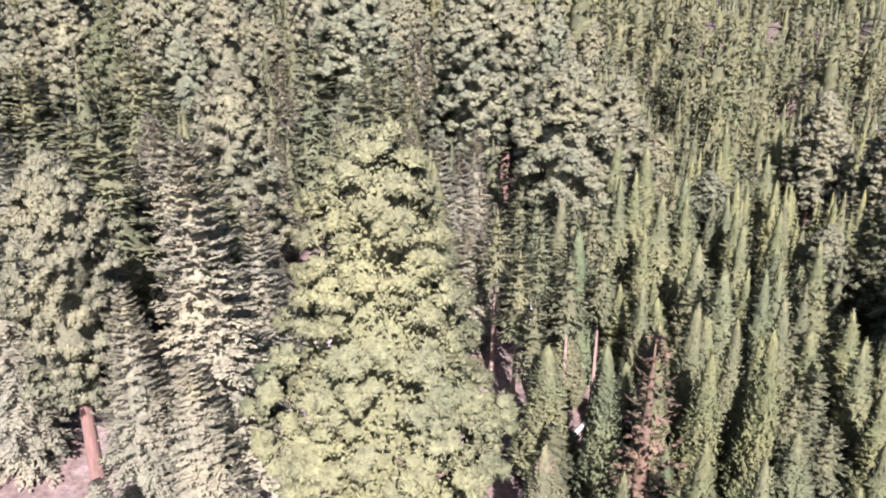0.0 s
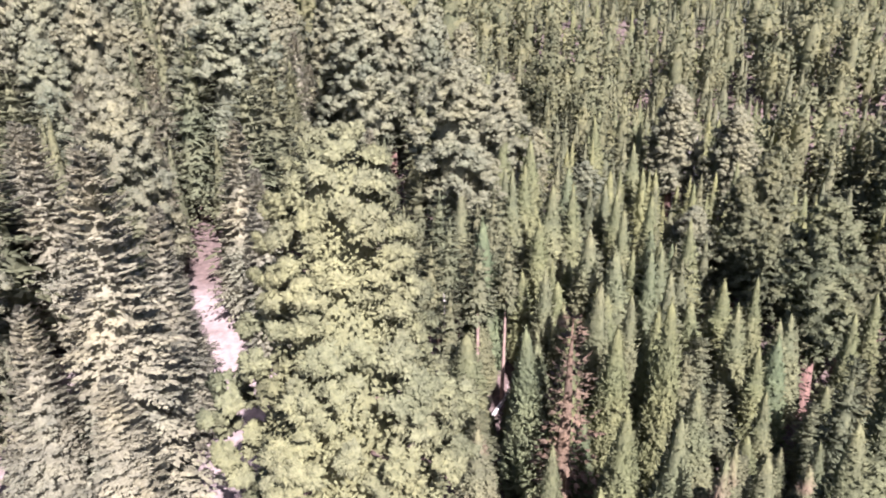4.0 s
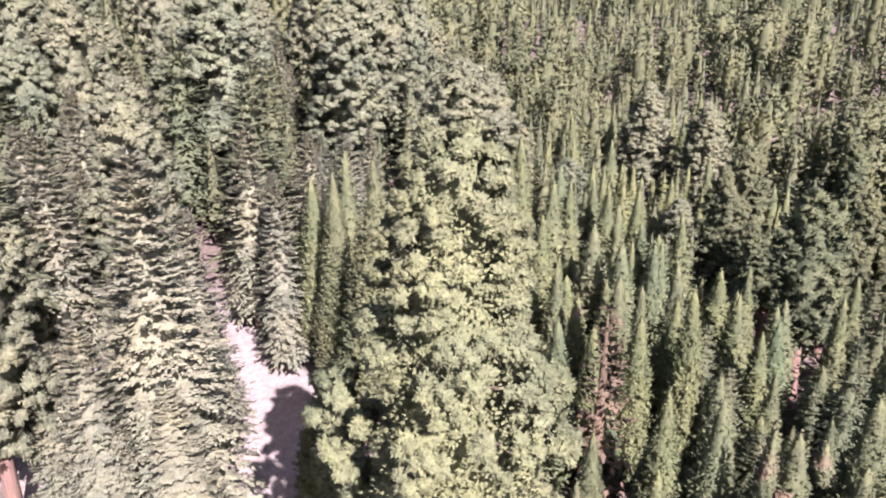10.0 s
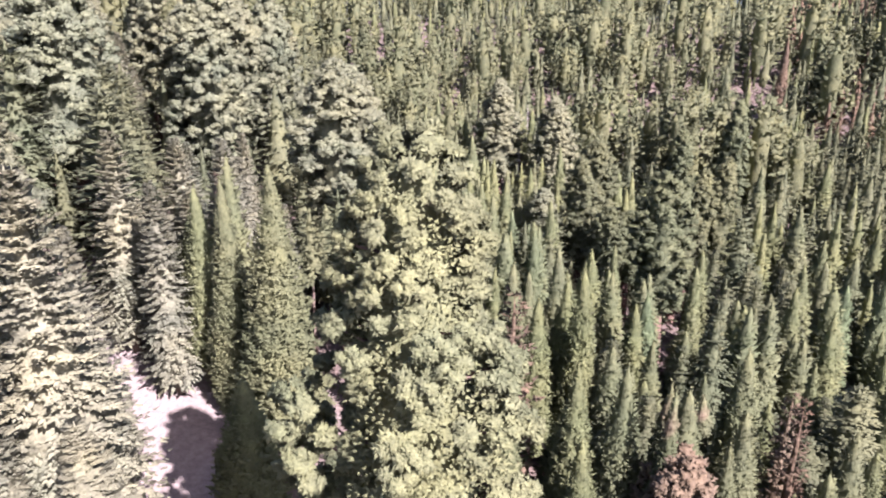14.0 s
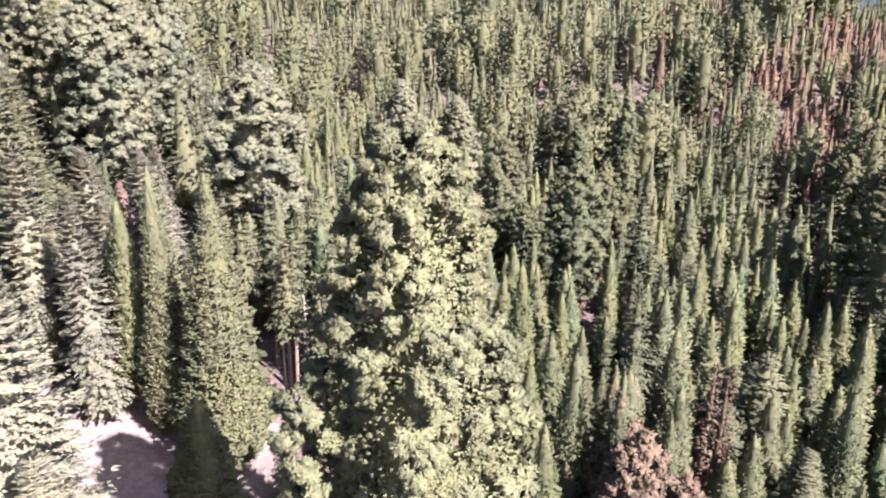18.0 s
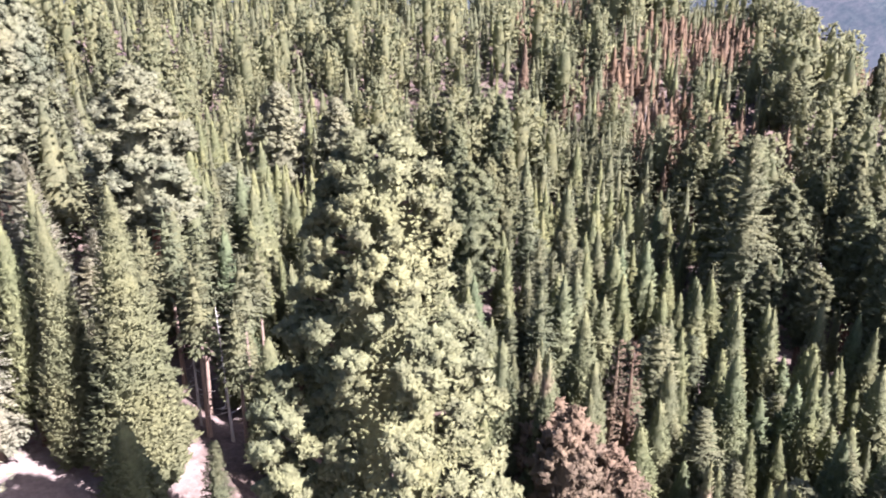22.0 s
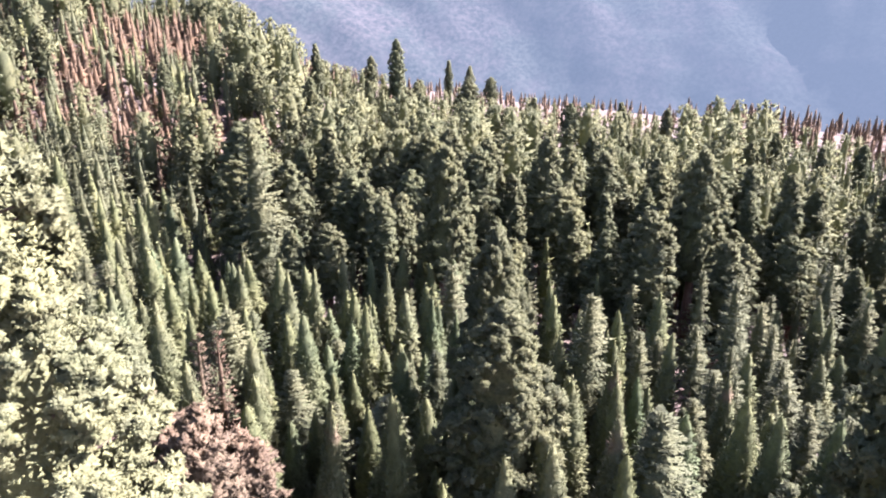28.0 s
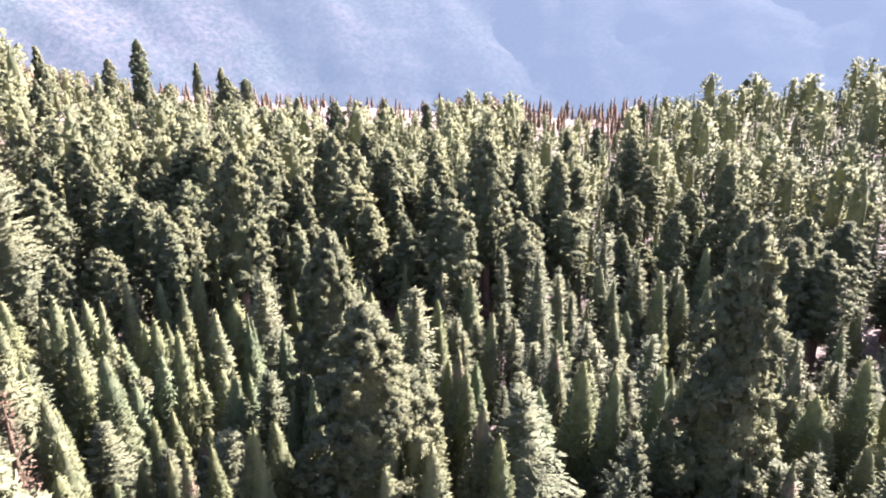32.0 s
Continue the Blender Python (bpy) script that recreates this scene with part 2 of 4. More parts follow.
# ---- far mountains ----
def mountain_material():
    m, nodes, links, bsdf = material("painted_haze_mountain")
    wide = ramp(nodes, links, noise_fac(nodes, links, 0.0035, 7, 0.7), [(0.46, (0, 0, 0)), (0.56, (1, 1, 1))])
    trees = ramp(nodes, links, noise_fac(nodes, links, 0.06, 6, 0.7), [(0.42, (0.006, 0.014, 0.012)), (0.58, (0.06, 0.066, 0.055))])
    bare = ramp(nodes, links, noise_fac(nodes, links, 0.05, 7, 0.72), [(0.4, (0.012, 0.016, 0.015)), (0.62, (0.1, 0.082, 0.078))])
    patch = mix_rgb(nodes, links, wide, trees, bare)
    links.new(patch, bsdf.inputs["Base Color"])
    bsdf.inputs["Roughness"].default_value = 1.0
    # haze painted in as a blue glow, thicker to the south, towards the sun
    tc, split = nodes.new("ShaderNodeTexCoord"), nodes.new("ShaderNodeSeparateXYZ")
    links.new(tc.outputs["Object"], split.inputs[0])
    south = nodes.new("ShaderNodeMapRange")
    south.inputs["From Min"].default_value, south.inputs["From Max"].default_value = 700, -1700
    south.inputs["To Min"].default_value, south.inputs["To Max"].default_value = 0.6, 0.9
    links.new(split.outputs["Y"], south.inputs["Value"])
    haze_glow = nodes.new("ShaderNodeEmission")
    haze_glow.inputs[0].default_value, haze_glow.inputs[1].default_value = (0.54, 0.74, 0.97, 1), 0.05
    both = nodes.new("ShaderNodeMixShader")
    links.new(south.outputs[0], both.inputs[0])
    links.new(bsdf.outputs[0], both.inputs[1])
    links.new(haze_glow.outputs[0], both.inputs[2])
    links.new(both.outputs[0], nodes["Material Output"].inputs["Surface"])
    return m


def build_mountains():
    az = np.radians(np.linspace(20, 185, 230))
    rr = np.linspace(1900, 3300, 90)
    A, R = np.meshgrid(az, rr, indexing="ij")
    X, Y = R * np.sin(A), R * np.cos(A)
    u = (R - 1900) / 1400
    warp = np.array([noise.fractal((x * 0.0012, y * 0.0012, 2.0), 1.0, 2.0, 5) for x, y in zip(X.ravel(), Y.ravel())]).reshape(X.shape)
    fine = np.array([noise.fractal((x * 0.006, y * 0.006, 7.0), 0.8, 2.0, 5) for x, y in zip(X.ravel(), Y.ravel())]).reshape(X.shape)
    tri = lambda q: np.abs((q % 2) - 1)
    spurs = 60 * tri(A * 4.6 + u * 3.4 + warp * 0.4) + 30 * tri(A * 11 + u * 4.4 + warp * 0.6) + 11 * tri(A * 27 + u * 4 + warp)
    Z = -430 + 1050 * u ** 0.92 + spurs * np.clip(u * 2.5, 0.1, 1) + fine * 15
    n, k = X.shape
    idx = np.arange(n * k).reshape(n, k)
    faces = np.stack([idx[:-1, :-1], idx[:-1, 1:], idx[1:, 1:], idx[1:, :-1]], -1).reshape(-1, 4)
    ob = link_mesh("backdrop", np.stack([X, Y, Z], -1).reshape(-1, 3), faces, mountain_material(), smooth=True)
    tagged(ob, "mountainside with burnt slopes and ridges, a hazy pale blue glow painted in", "mountain", kind="structure")


build_mountains()

# ---- foliage builders ----
def unit(v):
    return v / np.maximum(np.linalg.norm(v, axis=-1, keepdims=True), 1e-9)


def plumes(rng, p, axis, way, length, wide, cheap=False):
    """Small spindle-shaped sprays of needles: vertices, faces and shading directions; cheap ones are open at the back."""
    n = len(p)
    axis, way = unit(axis), unit(way)
    s = unit(np.cross(axis, rng.normal(size=(n, 3))))
    t = np.cross(axis, s)
    length, wide = length[:, None], wide[:, None]
    pts, ways = [], []
    for k in range(3):
        a = 2.0944 * k
        out = s * math.cos(a) + t * math.sin(a)
        pts.append(p + axis * length * (0.2 if cheap else 0.45) + out * wide * rng.uniform(0.75, 1.2, (n, 1)))
        ways.append(out * 0.75 + way * 0.7)
    pts.append(p + axis * length)
    ways.append(axis * 0.5 + way * 0.7)
    one = [[3, 0, 1], [3, 1, 2], [3, 2, 0]]
    if not cheap:
        pts.append(p)
        ways.append(way - axis * 0.4)
        one += [[4, 1, 0], [4, 2, 1], [4, 0, 2]]
    v = np.stack(pts, 1).reshape(-1, 3)
    w = unit(np.stack(ways, 1).reshape(-1, 3))
    f = (np.arange(n) * len(pts))[:, None, None] + np.array(one)[None]
    return v, f.reshape(-1, 3), w


def lathe(radii, zs, sides, rng=None, jitter=0.0, lean=(0, 0)):
    """A closed tapering body of rings, uneven when a jitter is given."""
    a = np.linspace(0, 2 * np.pi, sides, endpoint=False)
    v = []
    for k, (r, z) in enumerate(zip(radii, zs)):
        j = 1 if rng is None else 1 + rng.uniform(-jitter, jitter, sides)
        v.append(np.stack([np.cos(a) * r * j + lean[0] * z, np.sin(a) * r * j + lean[1] * z, np.full(sides, z)], 1))
    n = len(zs)
    f = [(k * sides + i, k * sides + (i + 1) % sides, (k + 1) * sides + (i + 1) % sides, (k + 1) * sides + i)
         for k in range(n - 1) for i in range(sides)]
    f.append(tuple(range((n - 1) * sides, n * sides)))
    return np.concatenate(v), f


class Mesh:
    """Collects vertices, faces and the way each vertex's shading faces, for one mesh."""

    def __init__(self):
        self.v, self.f, self.w, self.n = [], [], [], 0

    def add(self, v, f, way=None):
        v = np.asarray(v)
        f = f.tolist() if isinstance(f, np.ndarray) else f
        self.f += [tuple(i + self.n for i in face) for face in f]
        self.v.append(v)
        self.w.append(way if way is not None else unit((v - v.mean(0)) * [1, 1, 0.05]))
        self.n += len(v)

    def link(self, name, mat, parent=None, label="", smooth=False, soft=False):
        ob = link_mesh(name, np.concatenate(self.v), self.f, mat, parent, label, smooth or soft)
        if soft:
            ob.data.normals_split_custom_set_from_vertices(np.concatenate(self.w).tolist())
        return ob


def ico(level):
    bm = bmesh.new()
    bmesh.ops.create_icosphere(bm, subdivisions=level, radius=1)
    v = np.array([x.co[:] for x in bm.verts])
    f = np.array([[x.index for x in face.verts] for face in bm.faces])
    bm.free()
    return v, f


ICO = {n: ico(n) for n in (1, 2, 3, 4)}


def vertex_ways(v, f):
    """Smooth normals of a mesh of equal faces."""
    n = np.cross(v[f[:, 1]] - v[f[:, 0]], v[f[:, 2]] - v[f[:, 0]])
    out = np.zeros_like(v)
    for k in range(f.shape[1]):
        np.add.at(out, f[:, k], n)
    return unit(out)


def waves(rng, d, octaves):
    """Uneven lumps over the directions d."""
    out = np.zeros(len(d))
    for k, amp in octaves:
        way = unit(rng.normal(size=(3, 3)))
        ph = rng.uniform(0, 6.283, 3)
        out += amp * (np.sin(k * d @ way[0] + ph[0]) * np.cos(k * d @ way[1] + ph[1]) + 0.6 * np.sin(1.7 * k * d @ way[2] + ph[2]))
    return out


def shell(rng, rows, cols, h, base, radius, sag=0.0, jitter=0.1, octaves=((2.0, 0.1), (5.0, 0.1)), slim=0.86):
    """A ragged closed body of foliage round an upright axis; radius gives its profile from foot (0) to tip (1)."""
    u = np.linspace(0, 1, rows + 1)
    az = np.linspace(0, 2 * np.pi, cols, endpoint=False)
    U, A = np.meshgrid(u, az, indexing="ij")
    R = radius(U, A)
    d = np.stack([np.cos(A).ravel(), np.sin(A).ravel(), (U * h / 6).ravel()], 1)
    k = 1 + waves(rng, d, octaves).reshape(R.shape) + rng.uniform(-jitter, jitter, R.shape)
    R = R * np.clip(k, 0.45, 1.6) * slim
    Z = base + (h - base) * U - sag * R + rng.uniform(-1, 1, R.shape) * (h - base) / rows * 0.3 * (U < 0.999)
    v = np.stack([R * np.cos(A), R * np.sin(A), Z], -1).reshape(-1, 3)
    idx = np.arange((rows + 1) * cols).reshape(rows + 1, cols)
    nxt = np.roll(idx, -1, axis=1)
    f = np.stack([idx[:-1], nxt[:-1], nxt[1:], idx[1:]], -1).reshape(-1, 4)
    return v, f, vertex_ways(v, f)


def bristle(rng, v, f, ways, count, size, up=0.3, thick=(0.24, 0.4), out=0.8):
    """Spindle sprays spread evenly over a body of foliage."""
    a, b, c = v[f[:, 0]], v[f[:, 1]], v[f[:, 2]]
    area = np.linalg.norm(np.cross(b - a, c - a), axis=1) + 1e-9
    face = f[rng.choice(len(f), count, p=area / area.sum())]
    w = rng.dirichlet([1] * f.shape[1], count)[:, :, None]
    p, e = (v[face] * w).sum(1), unit((ways[face] * w).sum(1))
    ln = size * rng.uniform(0.55, 1.4, count)
    axis = np.cross(e, rng.normal(size=(count, 3))) * 0.6 + e * out + np.array([0, 0, up])
    return plumes(rng, p - e * ln[:, None] * rng.uniform(0.15, 0.5, (count, 1)), axis, e + rng.normal(size=(count, 3)) * 0.1, ln, ln * rng.uniform(*thick, count), True)


def fronds(rng, p, axis, way, length, wide, thin):
    """Flat drooping sprays of a fir's bough: ridged on top, broad at the sides."""
    n = len(p)
    axis, way = unit(axis), unit(way)
    s = unit(np.cross(axis, np.array([0, 0, 1.0])))
    t = np.cross(s, axis)
    length, wide, thin = length[:, None], wide[:, None], thin[:, None]
    pts = [p + axis * length * rng.uniform(0.2, 0.45, (n, 1)) + s * wide, p + axis * length * rng.uniform(0.2, 0.45, (n, 1)) - s * wide,
           p + axis * length * 0.25 + t * thin, p + axis * length]
    ways = [way + s * 0.45, way - s * 0.45, way + t * 0.3, way * 0.8 + axis * 0.4]
    f = (np.arange(n) * 4)[:, None, None] + np.array([[3, 2, 0], [3, 1, 2], [3, 0, 1]])[None]
    return np.stack(pts, 1).reshape(-1, 3), f.reshape(-1, 3), unit(np.stack(ways, 1).reshape(-1, 3))


def billows(mesh, rng, tips, outs, reach, clumps, radius, sprays, size, core=0.66, thick=(0.22, 0.4), own=0.75):
    """Billowing boughs: round each tip a few clumps of foliage, each a small uneven heart bristling with sprays."""
    n = len(tips) * clumps
    out = np.repeat(outs, clumps, 0)
    way = unit(rng.normal(size=(n, 3)) + out * 0.6 + np.array([0, 0, 0.35]))
    c = np.repeat(tips, clumps, 0) + way * (reach * rng.uniform(0.25, 1.05, n))[:, None] * np.array([1, 1, 0.8])
    rc = radius * rng.uniform(0.6, 1.35, n)
    d, f = ICO[1]
    rough = rng.uniform(0.7, 1.2, (n, len(d)))
    v = c[:, None] + d[None] * (rc[:, None] * rough * core)[:, :, None] * np.array([1, 1, 0.85])
    faces = (np.arange(n) * len(d))[:, None, None] + f[None]
    mesh.add(v.reshape(-1, 3), faces.reshape(-1, 3), unit(np.broadcast_to(d[None], v.shape) + out[:, None] * 0.5).reshape(-1, 3))
    m = n * sprays
    o, cc, r = np.repeat(out, sprays, 0), np.repeat(c, sprays, 0), np.repeat(rc, sprays)
    e = unit(rng.normal(size=(m, 3)) + o * 0.5 + np.array([0, 0, 0.3]))
    ln = size * rng.uniform(0.5, 1.45, m)
    p = cc + e * (r * rng.uniform(0.55, 1.0, m))[:, None] * np.array([1, 1, 0.85]) - e * (ln * 0.35)[:, None]
    mesh.add(*plumes(rng, p, e * 0.7 + rng.normal(size=(m, 3)) * 0.45, e * own + o * (1.2 - own), ln, ln * rng.uniform(*thick, m), True))


def trunk_mesh(mesh, h, r, top=0.12, sides=9, rng=None, lean=(0, 0)):
    zs = np.array([-1.5, 0.0, 0.02 * h, 0.06 * h, 0.3 * h, 0.6 * h, 0.85 * h, h])
    rs = r * np.array([1.5, 1.35, 1.15, 1.0, 0.82, 0.55, 0.28, top])
    mesh.add(*lathe(rs, zs, sides, rng, 0.06, lean))


def limb(mesh, a, b, r0, r1, sides=5):
    a, b = np.asarray(a, float), np.asarray(b, float)
    d = unit(b - a)
    s = unit(np.cross(d, [0.3, 0.2, 1.0] if abs(d[2]) < 0.9 else [1.0, 0, 0]))
    t = np.cross(d, s)
    an = np.linspace(0, 2 * np.pi, sides, endpoint=False)
    ring = np.cos(an)[:, None] * s + np.sin(an)[:, None] * t
    mid = (a + b) / 2 + np.array([0, 0, -0.06 * np.linalg.norm(b - a)])
    v = np.concatenate([a + ring * r0, mid + ring * (r0 + r1) / 2, b + ring * r1])
    f = [(k * sides + i, k * sides + (i + 1) % sides, (k + 1) * sides + (i + 1) % sides, (k + 1) * sides + i)
         for k in range(2) for i in range(sides)]
    f.append(tuple(range(2 * sides, 3 * sides)))
    mesh.add(v, f)


# Every model below stands at its true height; copies are scaled a little.
def tree_thing(name, trunk, trunk_mat, crown, crown_mat, label, category, group):
    root = new(name)
    trunk.link("trunk", trunk_mat, root, smooth=True)
    if crown is not None:
        crown.link("crown", crown_mat, root, soft=True)
    tagged(root, label, category, group)
    return root


def fir_crown(rng, h, r, base, gap, per, along, size, slim=0.5, cols=10):
    """Whorls of long boughs, each a drooping fan of flat sprays, round a thin dark body."""
    m = Mesh()
    rows = int((h - base) / gap)
    m.add(*shell(rng, rows, cols, h - 0.4, base + 0.5, lambda u, a: r * (1 - u) ** 0.9 * np.minimum(1, 0.5 + 5 * u) + 0.04, 0.25, 0.2, slim=slim))
    z, az = [], []
    for k in range(rows):
        n = max(4, int(per * (1.15 - 0.55 * k / rows)))
        z.append(base + gap * (k + rng.uniform(-0.6, 0.6, n)))
        az.append(rng.uniform(0, 6.283) + np.arange(n) * 6.283 / n + rng.uniform(-0.4, 0.4, n))
    z, az = np.concatenate(z), np.concatenate(az)
    u = (z - base) / (h - base)
    lean = rng.uniform(0, 6.283)
    ln = (r * np.clip(1 - u, 0, 1) ** 0.8 * np.minimum(1, 0.6 + 4 * u) * (0.5 + 0.68 * rng.random(len(z)) ** 0.7) * (1 + 0.16 * np.sin(az + lean) + 0.1 * np.sin(3 * az + 12 * u + lean)) + 0.3)
    n = len(z)
    sl = (0.1 + 0.6 * u - 0.3 * (1 - u) + rng.normal(size=n) * 0.16)[:, None]
    t = np.linspace(0.28, 1.0, along)[None] + rng.uniform(-0.05, 0.05, (n, along))
    rad = ln[:, None] * t
    zz = z[:, None] + sl * rad - 0.3 * rad * t * (1 - u[:, None]) + 0.08 * rad * t ** 4
    d = np.stack([np.cos(az), np.sin(az), 0 * az], 1)[:, None]
    side = np.stack([-np.sin(az), np.cos(az), 0 * az], 1)[:, None]
    off = np.resize([-1.0, 0.9, 0.15, -0.8, 1.0, -0.2], along)[None, :, None] * rng.uniform(0.5, 1.1, (n, along, 1))
    off = off * np.minimum(1, 3.0 * (1.12 - t))[:, :, None]
    p = d * rad[:, :, None] + side * off * 0.22 * size + np.stack([0 * zz, 0 * zz, zz], -1)
    droop = (sl - 0.35 * t * (1 - u[:, None]))[:, :, None] * np.array([0, 0, 0.8])
    axis = d * 0.75 + side * off + droop + rng.normal(size=(n, along, 3)) * 0.2
    way = np.broadcast_to(d * 0.85, p.shape) + np.array([0, 0, 0.45]) + rng.normal(size=p.shape) * 0.14
    sz = (size * rng.uniform(0.65, 1.35, (n, along)) * (0.62 + 0.45 * (1 - u[:, None]))).ravel()
    m.add(*fronds(rng, p.reshape(-1, 3), axis.reshape(-1, 3), way.reshape(-1, 3), sz, sz * rng.uniform(0.2, 0.34, len(sz)), sz * 0.16))
    return m


def spire_points(rng, h, r, base, count, size, power=0.85, lumps=0.22, cheap=False):
    u = np.clip((1 - np.sqrt(rng.random(count))) * 1.02, 0, 0.998)
    az = rng.uniform(0, 6.283, count)
    z = base + (h - base) * u
    wob = 1 + lumps * np.sin(az * 3 + z * 0.9) * np.sin(z * 1.3 + az) + 0.1 * np.sin(az * 7 + z * 2.3) + rng.uniform(-0.25, 0.08, count)
    belly = np.where(u < 0.12, 0.55 + 3.75 * u, 1.0)
    rad = (r * (1 - u) ** power * belly) * wob
    d = np.stack([np.cos(az), np.sin(az), np.zeros(count)], 1)
    p = d * rad[:, None] * 0.93 + np.stack([np.zeros(count)] * 2 + [z], 1)
    axis = d * 0.75 + np.array([0, 0, 0.55]) + rng.normal(size=(count, 3)) * 0.35
    ln = size * rng.uniform(0.7, 1.4, count) * (0.6 + 0.5 * (1 - u))
    way = d + np.array([0, 0, 0.3]) + rng.normal(size=(count, 3)) * 0.12
    return plumes(rng, p - d * 0.5 * ln[:, None], axis, way, ln, ln * rng.uniform(0.17, 0.28, count), cheap)


def spire_crown(rng, h, r, base, lumps, clumps, sprays, size, power=0.62):
    """A dense bullet-shaped crown of many small upswept boughs, narrowing to a thin leader."""
    m = Mesh()
    prof = lambda u: r * np.clip(1 - u, 0, 1) ** power * np.minimum(1, 0.62 + 2.6 * u)
    m.add(*shell(rng, 20, 12, h - 0.3, base, lambda u, a: prof(u) + 0.03, 0.0, 0.13, ((1.6, 0.1), (4.0, 0.1), (8.0, 0.08)), 0.68))
    n = lumps * sprays
    u = np.clip((1 - np.sqrt(rng.random(n))) * 1.02, 0, 0.997)
    az = rng.uniform(0, 6.283, n)
    z = base + (h - base) * u
    q = z / size
    wob = 1 + 0.16 * np.sin(az * 3 + q * 0.55) * np.sin(q * 0.8 + az) + 0.12 * np.sin(az * 6 + q * 1.4) + rng.uniform(-0.24, 0.06, n)
    d = np.stack([np.cos(az), np.sin(az), 0 * az], 1)
    ln = size * rng.uniform(0.6, 1.4, n) * (0.62 + 0.48 * (1 - u))
    p = d * (prof(u) * wob * 0.97)[:, None] + np.stack([0 * z, 0 * z, z], 1) - d * 0.5 * ln[:, None]
    axis = d * 0.75 + np.array([0, 0, 0.6]) + rng.normal(size=(n, 3)) * 0.32
    m.add(*plumes(rng, p, axis, d + np.array([0, 0, 0.3]) + (wob - 1)[:, None] * np.array([0, 0, 0.8]) + rng.normal(size=(n, 3)) * 0.12, ln, ln * rng.uniform(0.18, 0.3, n), True))
    i = (np.arange(lumps) + 0.5) / lumps
    u = np.clip(1 - np.sqrt(1 - i * 0.9), 0, 0.9)
    az = np.arange(lumps) * 2.39996 + rng.uniform(-0.5, 0.5, lumps)
    rr = np.maximum(0, prof(u) * rng.uniform(0.84, 1.0, lumps) - size * 0.5)
    tips = np.stack([np.cos(az) * rr, np.sin(az) * rr, base + (h - base) * u], 1)
    outs = unit(np.stack([np.cos(az), np.sin(az), np.full(lumps, 0.5)], 1))
    billows(m, rng, tips, outs, size * 0.4, clumps, size * 0.62, 7, size * 0.9, 0.6, (0.18, 0.3))
    return m


def dome_points(rng, h, r, base, count, size, shape, cheap=False, thick=(0.2, 0.34)):
    """Sprays of a rounded column of foliage with lumps, hollows and gaps between its boughs."""
    u = rng.random(count) ** 0.92
    az = rng.uniform(0, 6.283, count)
    z = base + (h - base) * u
    q = z * 20 / h
    ph = rng.uniform(0, 6.283, 4)
    wob = (1 + 0.17 * np.sin(az * 2 + q * 1.1 + ph[0]) * np.sin(q * 0.8 - az + ph[1]) + 0.13 * np.sin(az * 4 + q * 2.3 + ph[2])
           + 0.09 * np.sin(az * 7 - q * 3.1 + ph[3]))
    rad = r * (1.004 - u ** shape) ** 0.58 * np.minimum(1, 0.5 + 2.0 * u) * wob * (1 - 0.32 * rng.random(count) ** 2.2)
    d = np.stack([np.cos(az), np.sin(az), np.zeros(count)], 1)
    e = unit(d * (1 - u ** 4)[:, None] + np.array([0, 0, 1.0]) * (0.22 + u ** 4)[:, None])
    p = d * rad[:, None] + np.stack([np.zeros(count)] * 2 + [z], 1)
    ln = size * rng.uniform(0.6, 1.4, count)
    axis = e * 0.7 + rng.normal(size=(count, 3)) * 0.5 + np.array([0, 0, 0.15])
    way = e + (wob - 1)[:, None] * np.array([0, 0, 1.2]) + rng.normal(size=(count, 3)) * 0.14
    return plumes(rng, p - e * 0.55 * ln[:, None], axis, way, ln, ln * rng.uniform(*thick, count), cheap)


def dome_crown(rng, h, r, base, rows, cols, fringe, size, shape=2.2, cheap=False, thick=(0.2, 0.34)):
    m = Mesh()
    m.add(*shell(rng, rows, cols, h - size * 0.5, base, lambda u, a: r * (1.004 - u ** shape) ** 0.58 * np.minimum(1, 0.5 + 2.0 * u), 0.0, 0.2, ((2.6, 0.2),), 0.38))
    m.add(*dome_points(rng, h, r * 1.06, base, fringe, size, shape, cheap, thick))
    return m


def sequoia_crown(rng, h, r, base, lumps, clumps, sprays, size, shape=2.8, reach=1.5):
    """A rounded column of billowing boughs with hollows and gaps between them."""
    m = Mesh()
    prof = lambda u: r * np.clip(1.002 - u ** shape, 0, 1) ** 0.6 * np.minimum(1, 0.62 + 1.6 * u)
    body = shell(rng, 14, 10, h - 1.2, base + 0.5, lambda u, a: prof(u), 0.0, 0.12, ((2.6, 0.14),), 0.5)
    m.add(*body)
    m.add(*bristle(rng, *body, lumps * clumps * 3, size * 1.4))
    i = (np.arange(lumps) + 0.5) / lumps
    u = i ** 0.95
    az = np.arange(lumps) * 2.39996 + rng.uniform(-0.6, 0.6, lumps)
    ph = rng.uniform(0, 6.283, 3)
    wob = 1 + 0.14 * np.sin(2 * az + 9 * u + ph[0]) + 0.1 * np.sin(3 * az - 16 * u + ph[1])
    rr = np.maximum(0, prof(u) * wob * rng.uniform(0.7, 1.06, lumps) - reach * 0.6)
    tips = np.stack([np.cos(az) * rr, np.sin(az) * rr, base + (h - base - reach * 0.8) * u], 1)
    outs = unit(np.stack([np.cos(az) * (1.02 - u ** 6), np.sin(az) * (1.02 - u ** 6), 0.3 + u ** 4], 1))
    billows(m, rng, tips, outs, reach, clumps, reach * 0.58, sprays, size, own=0.65)
    return m


MODELS = {}


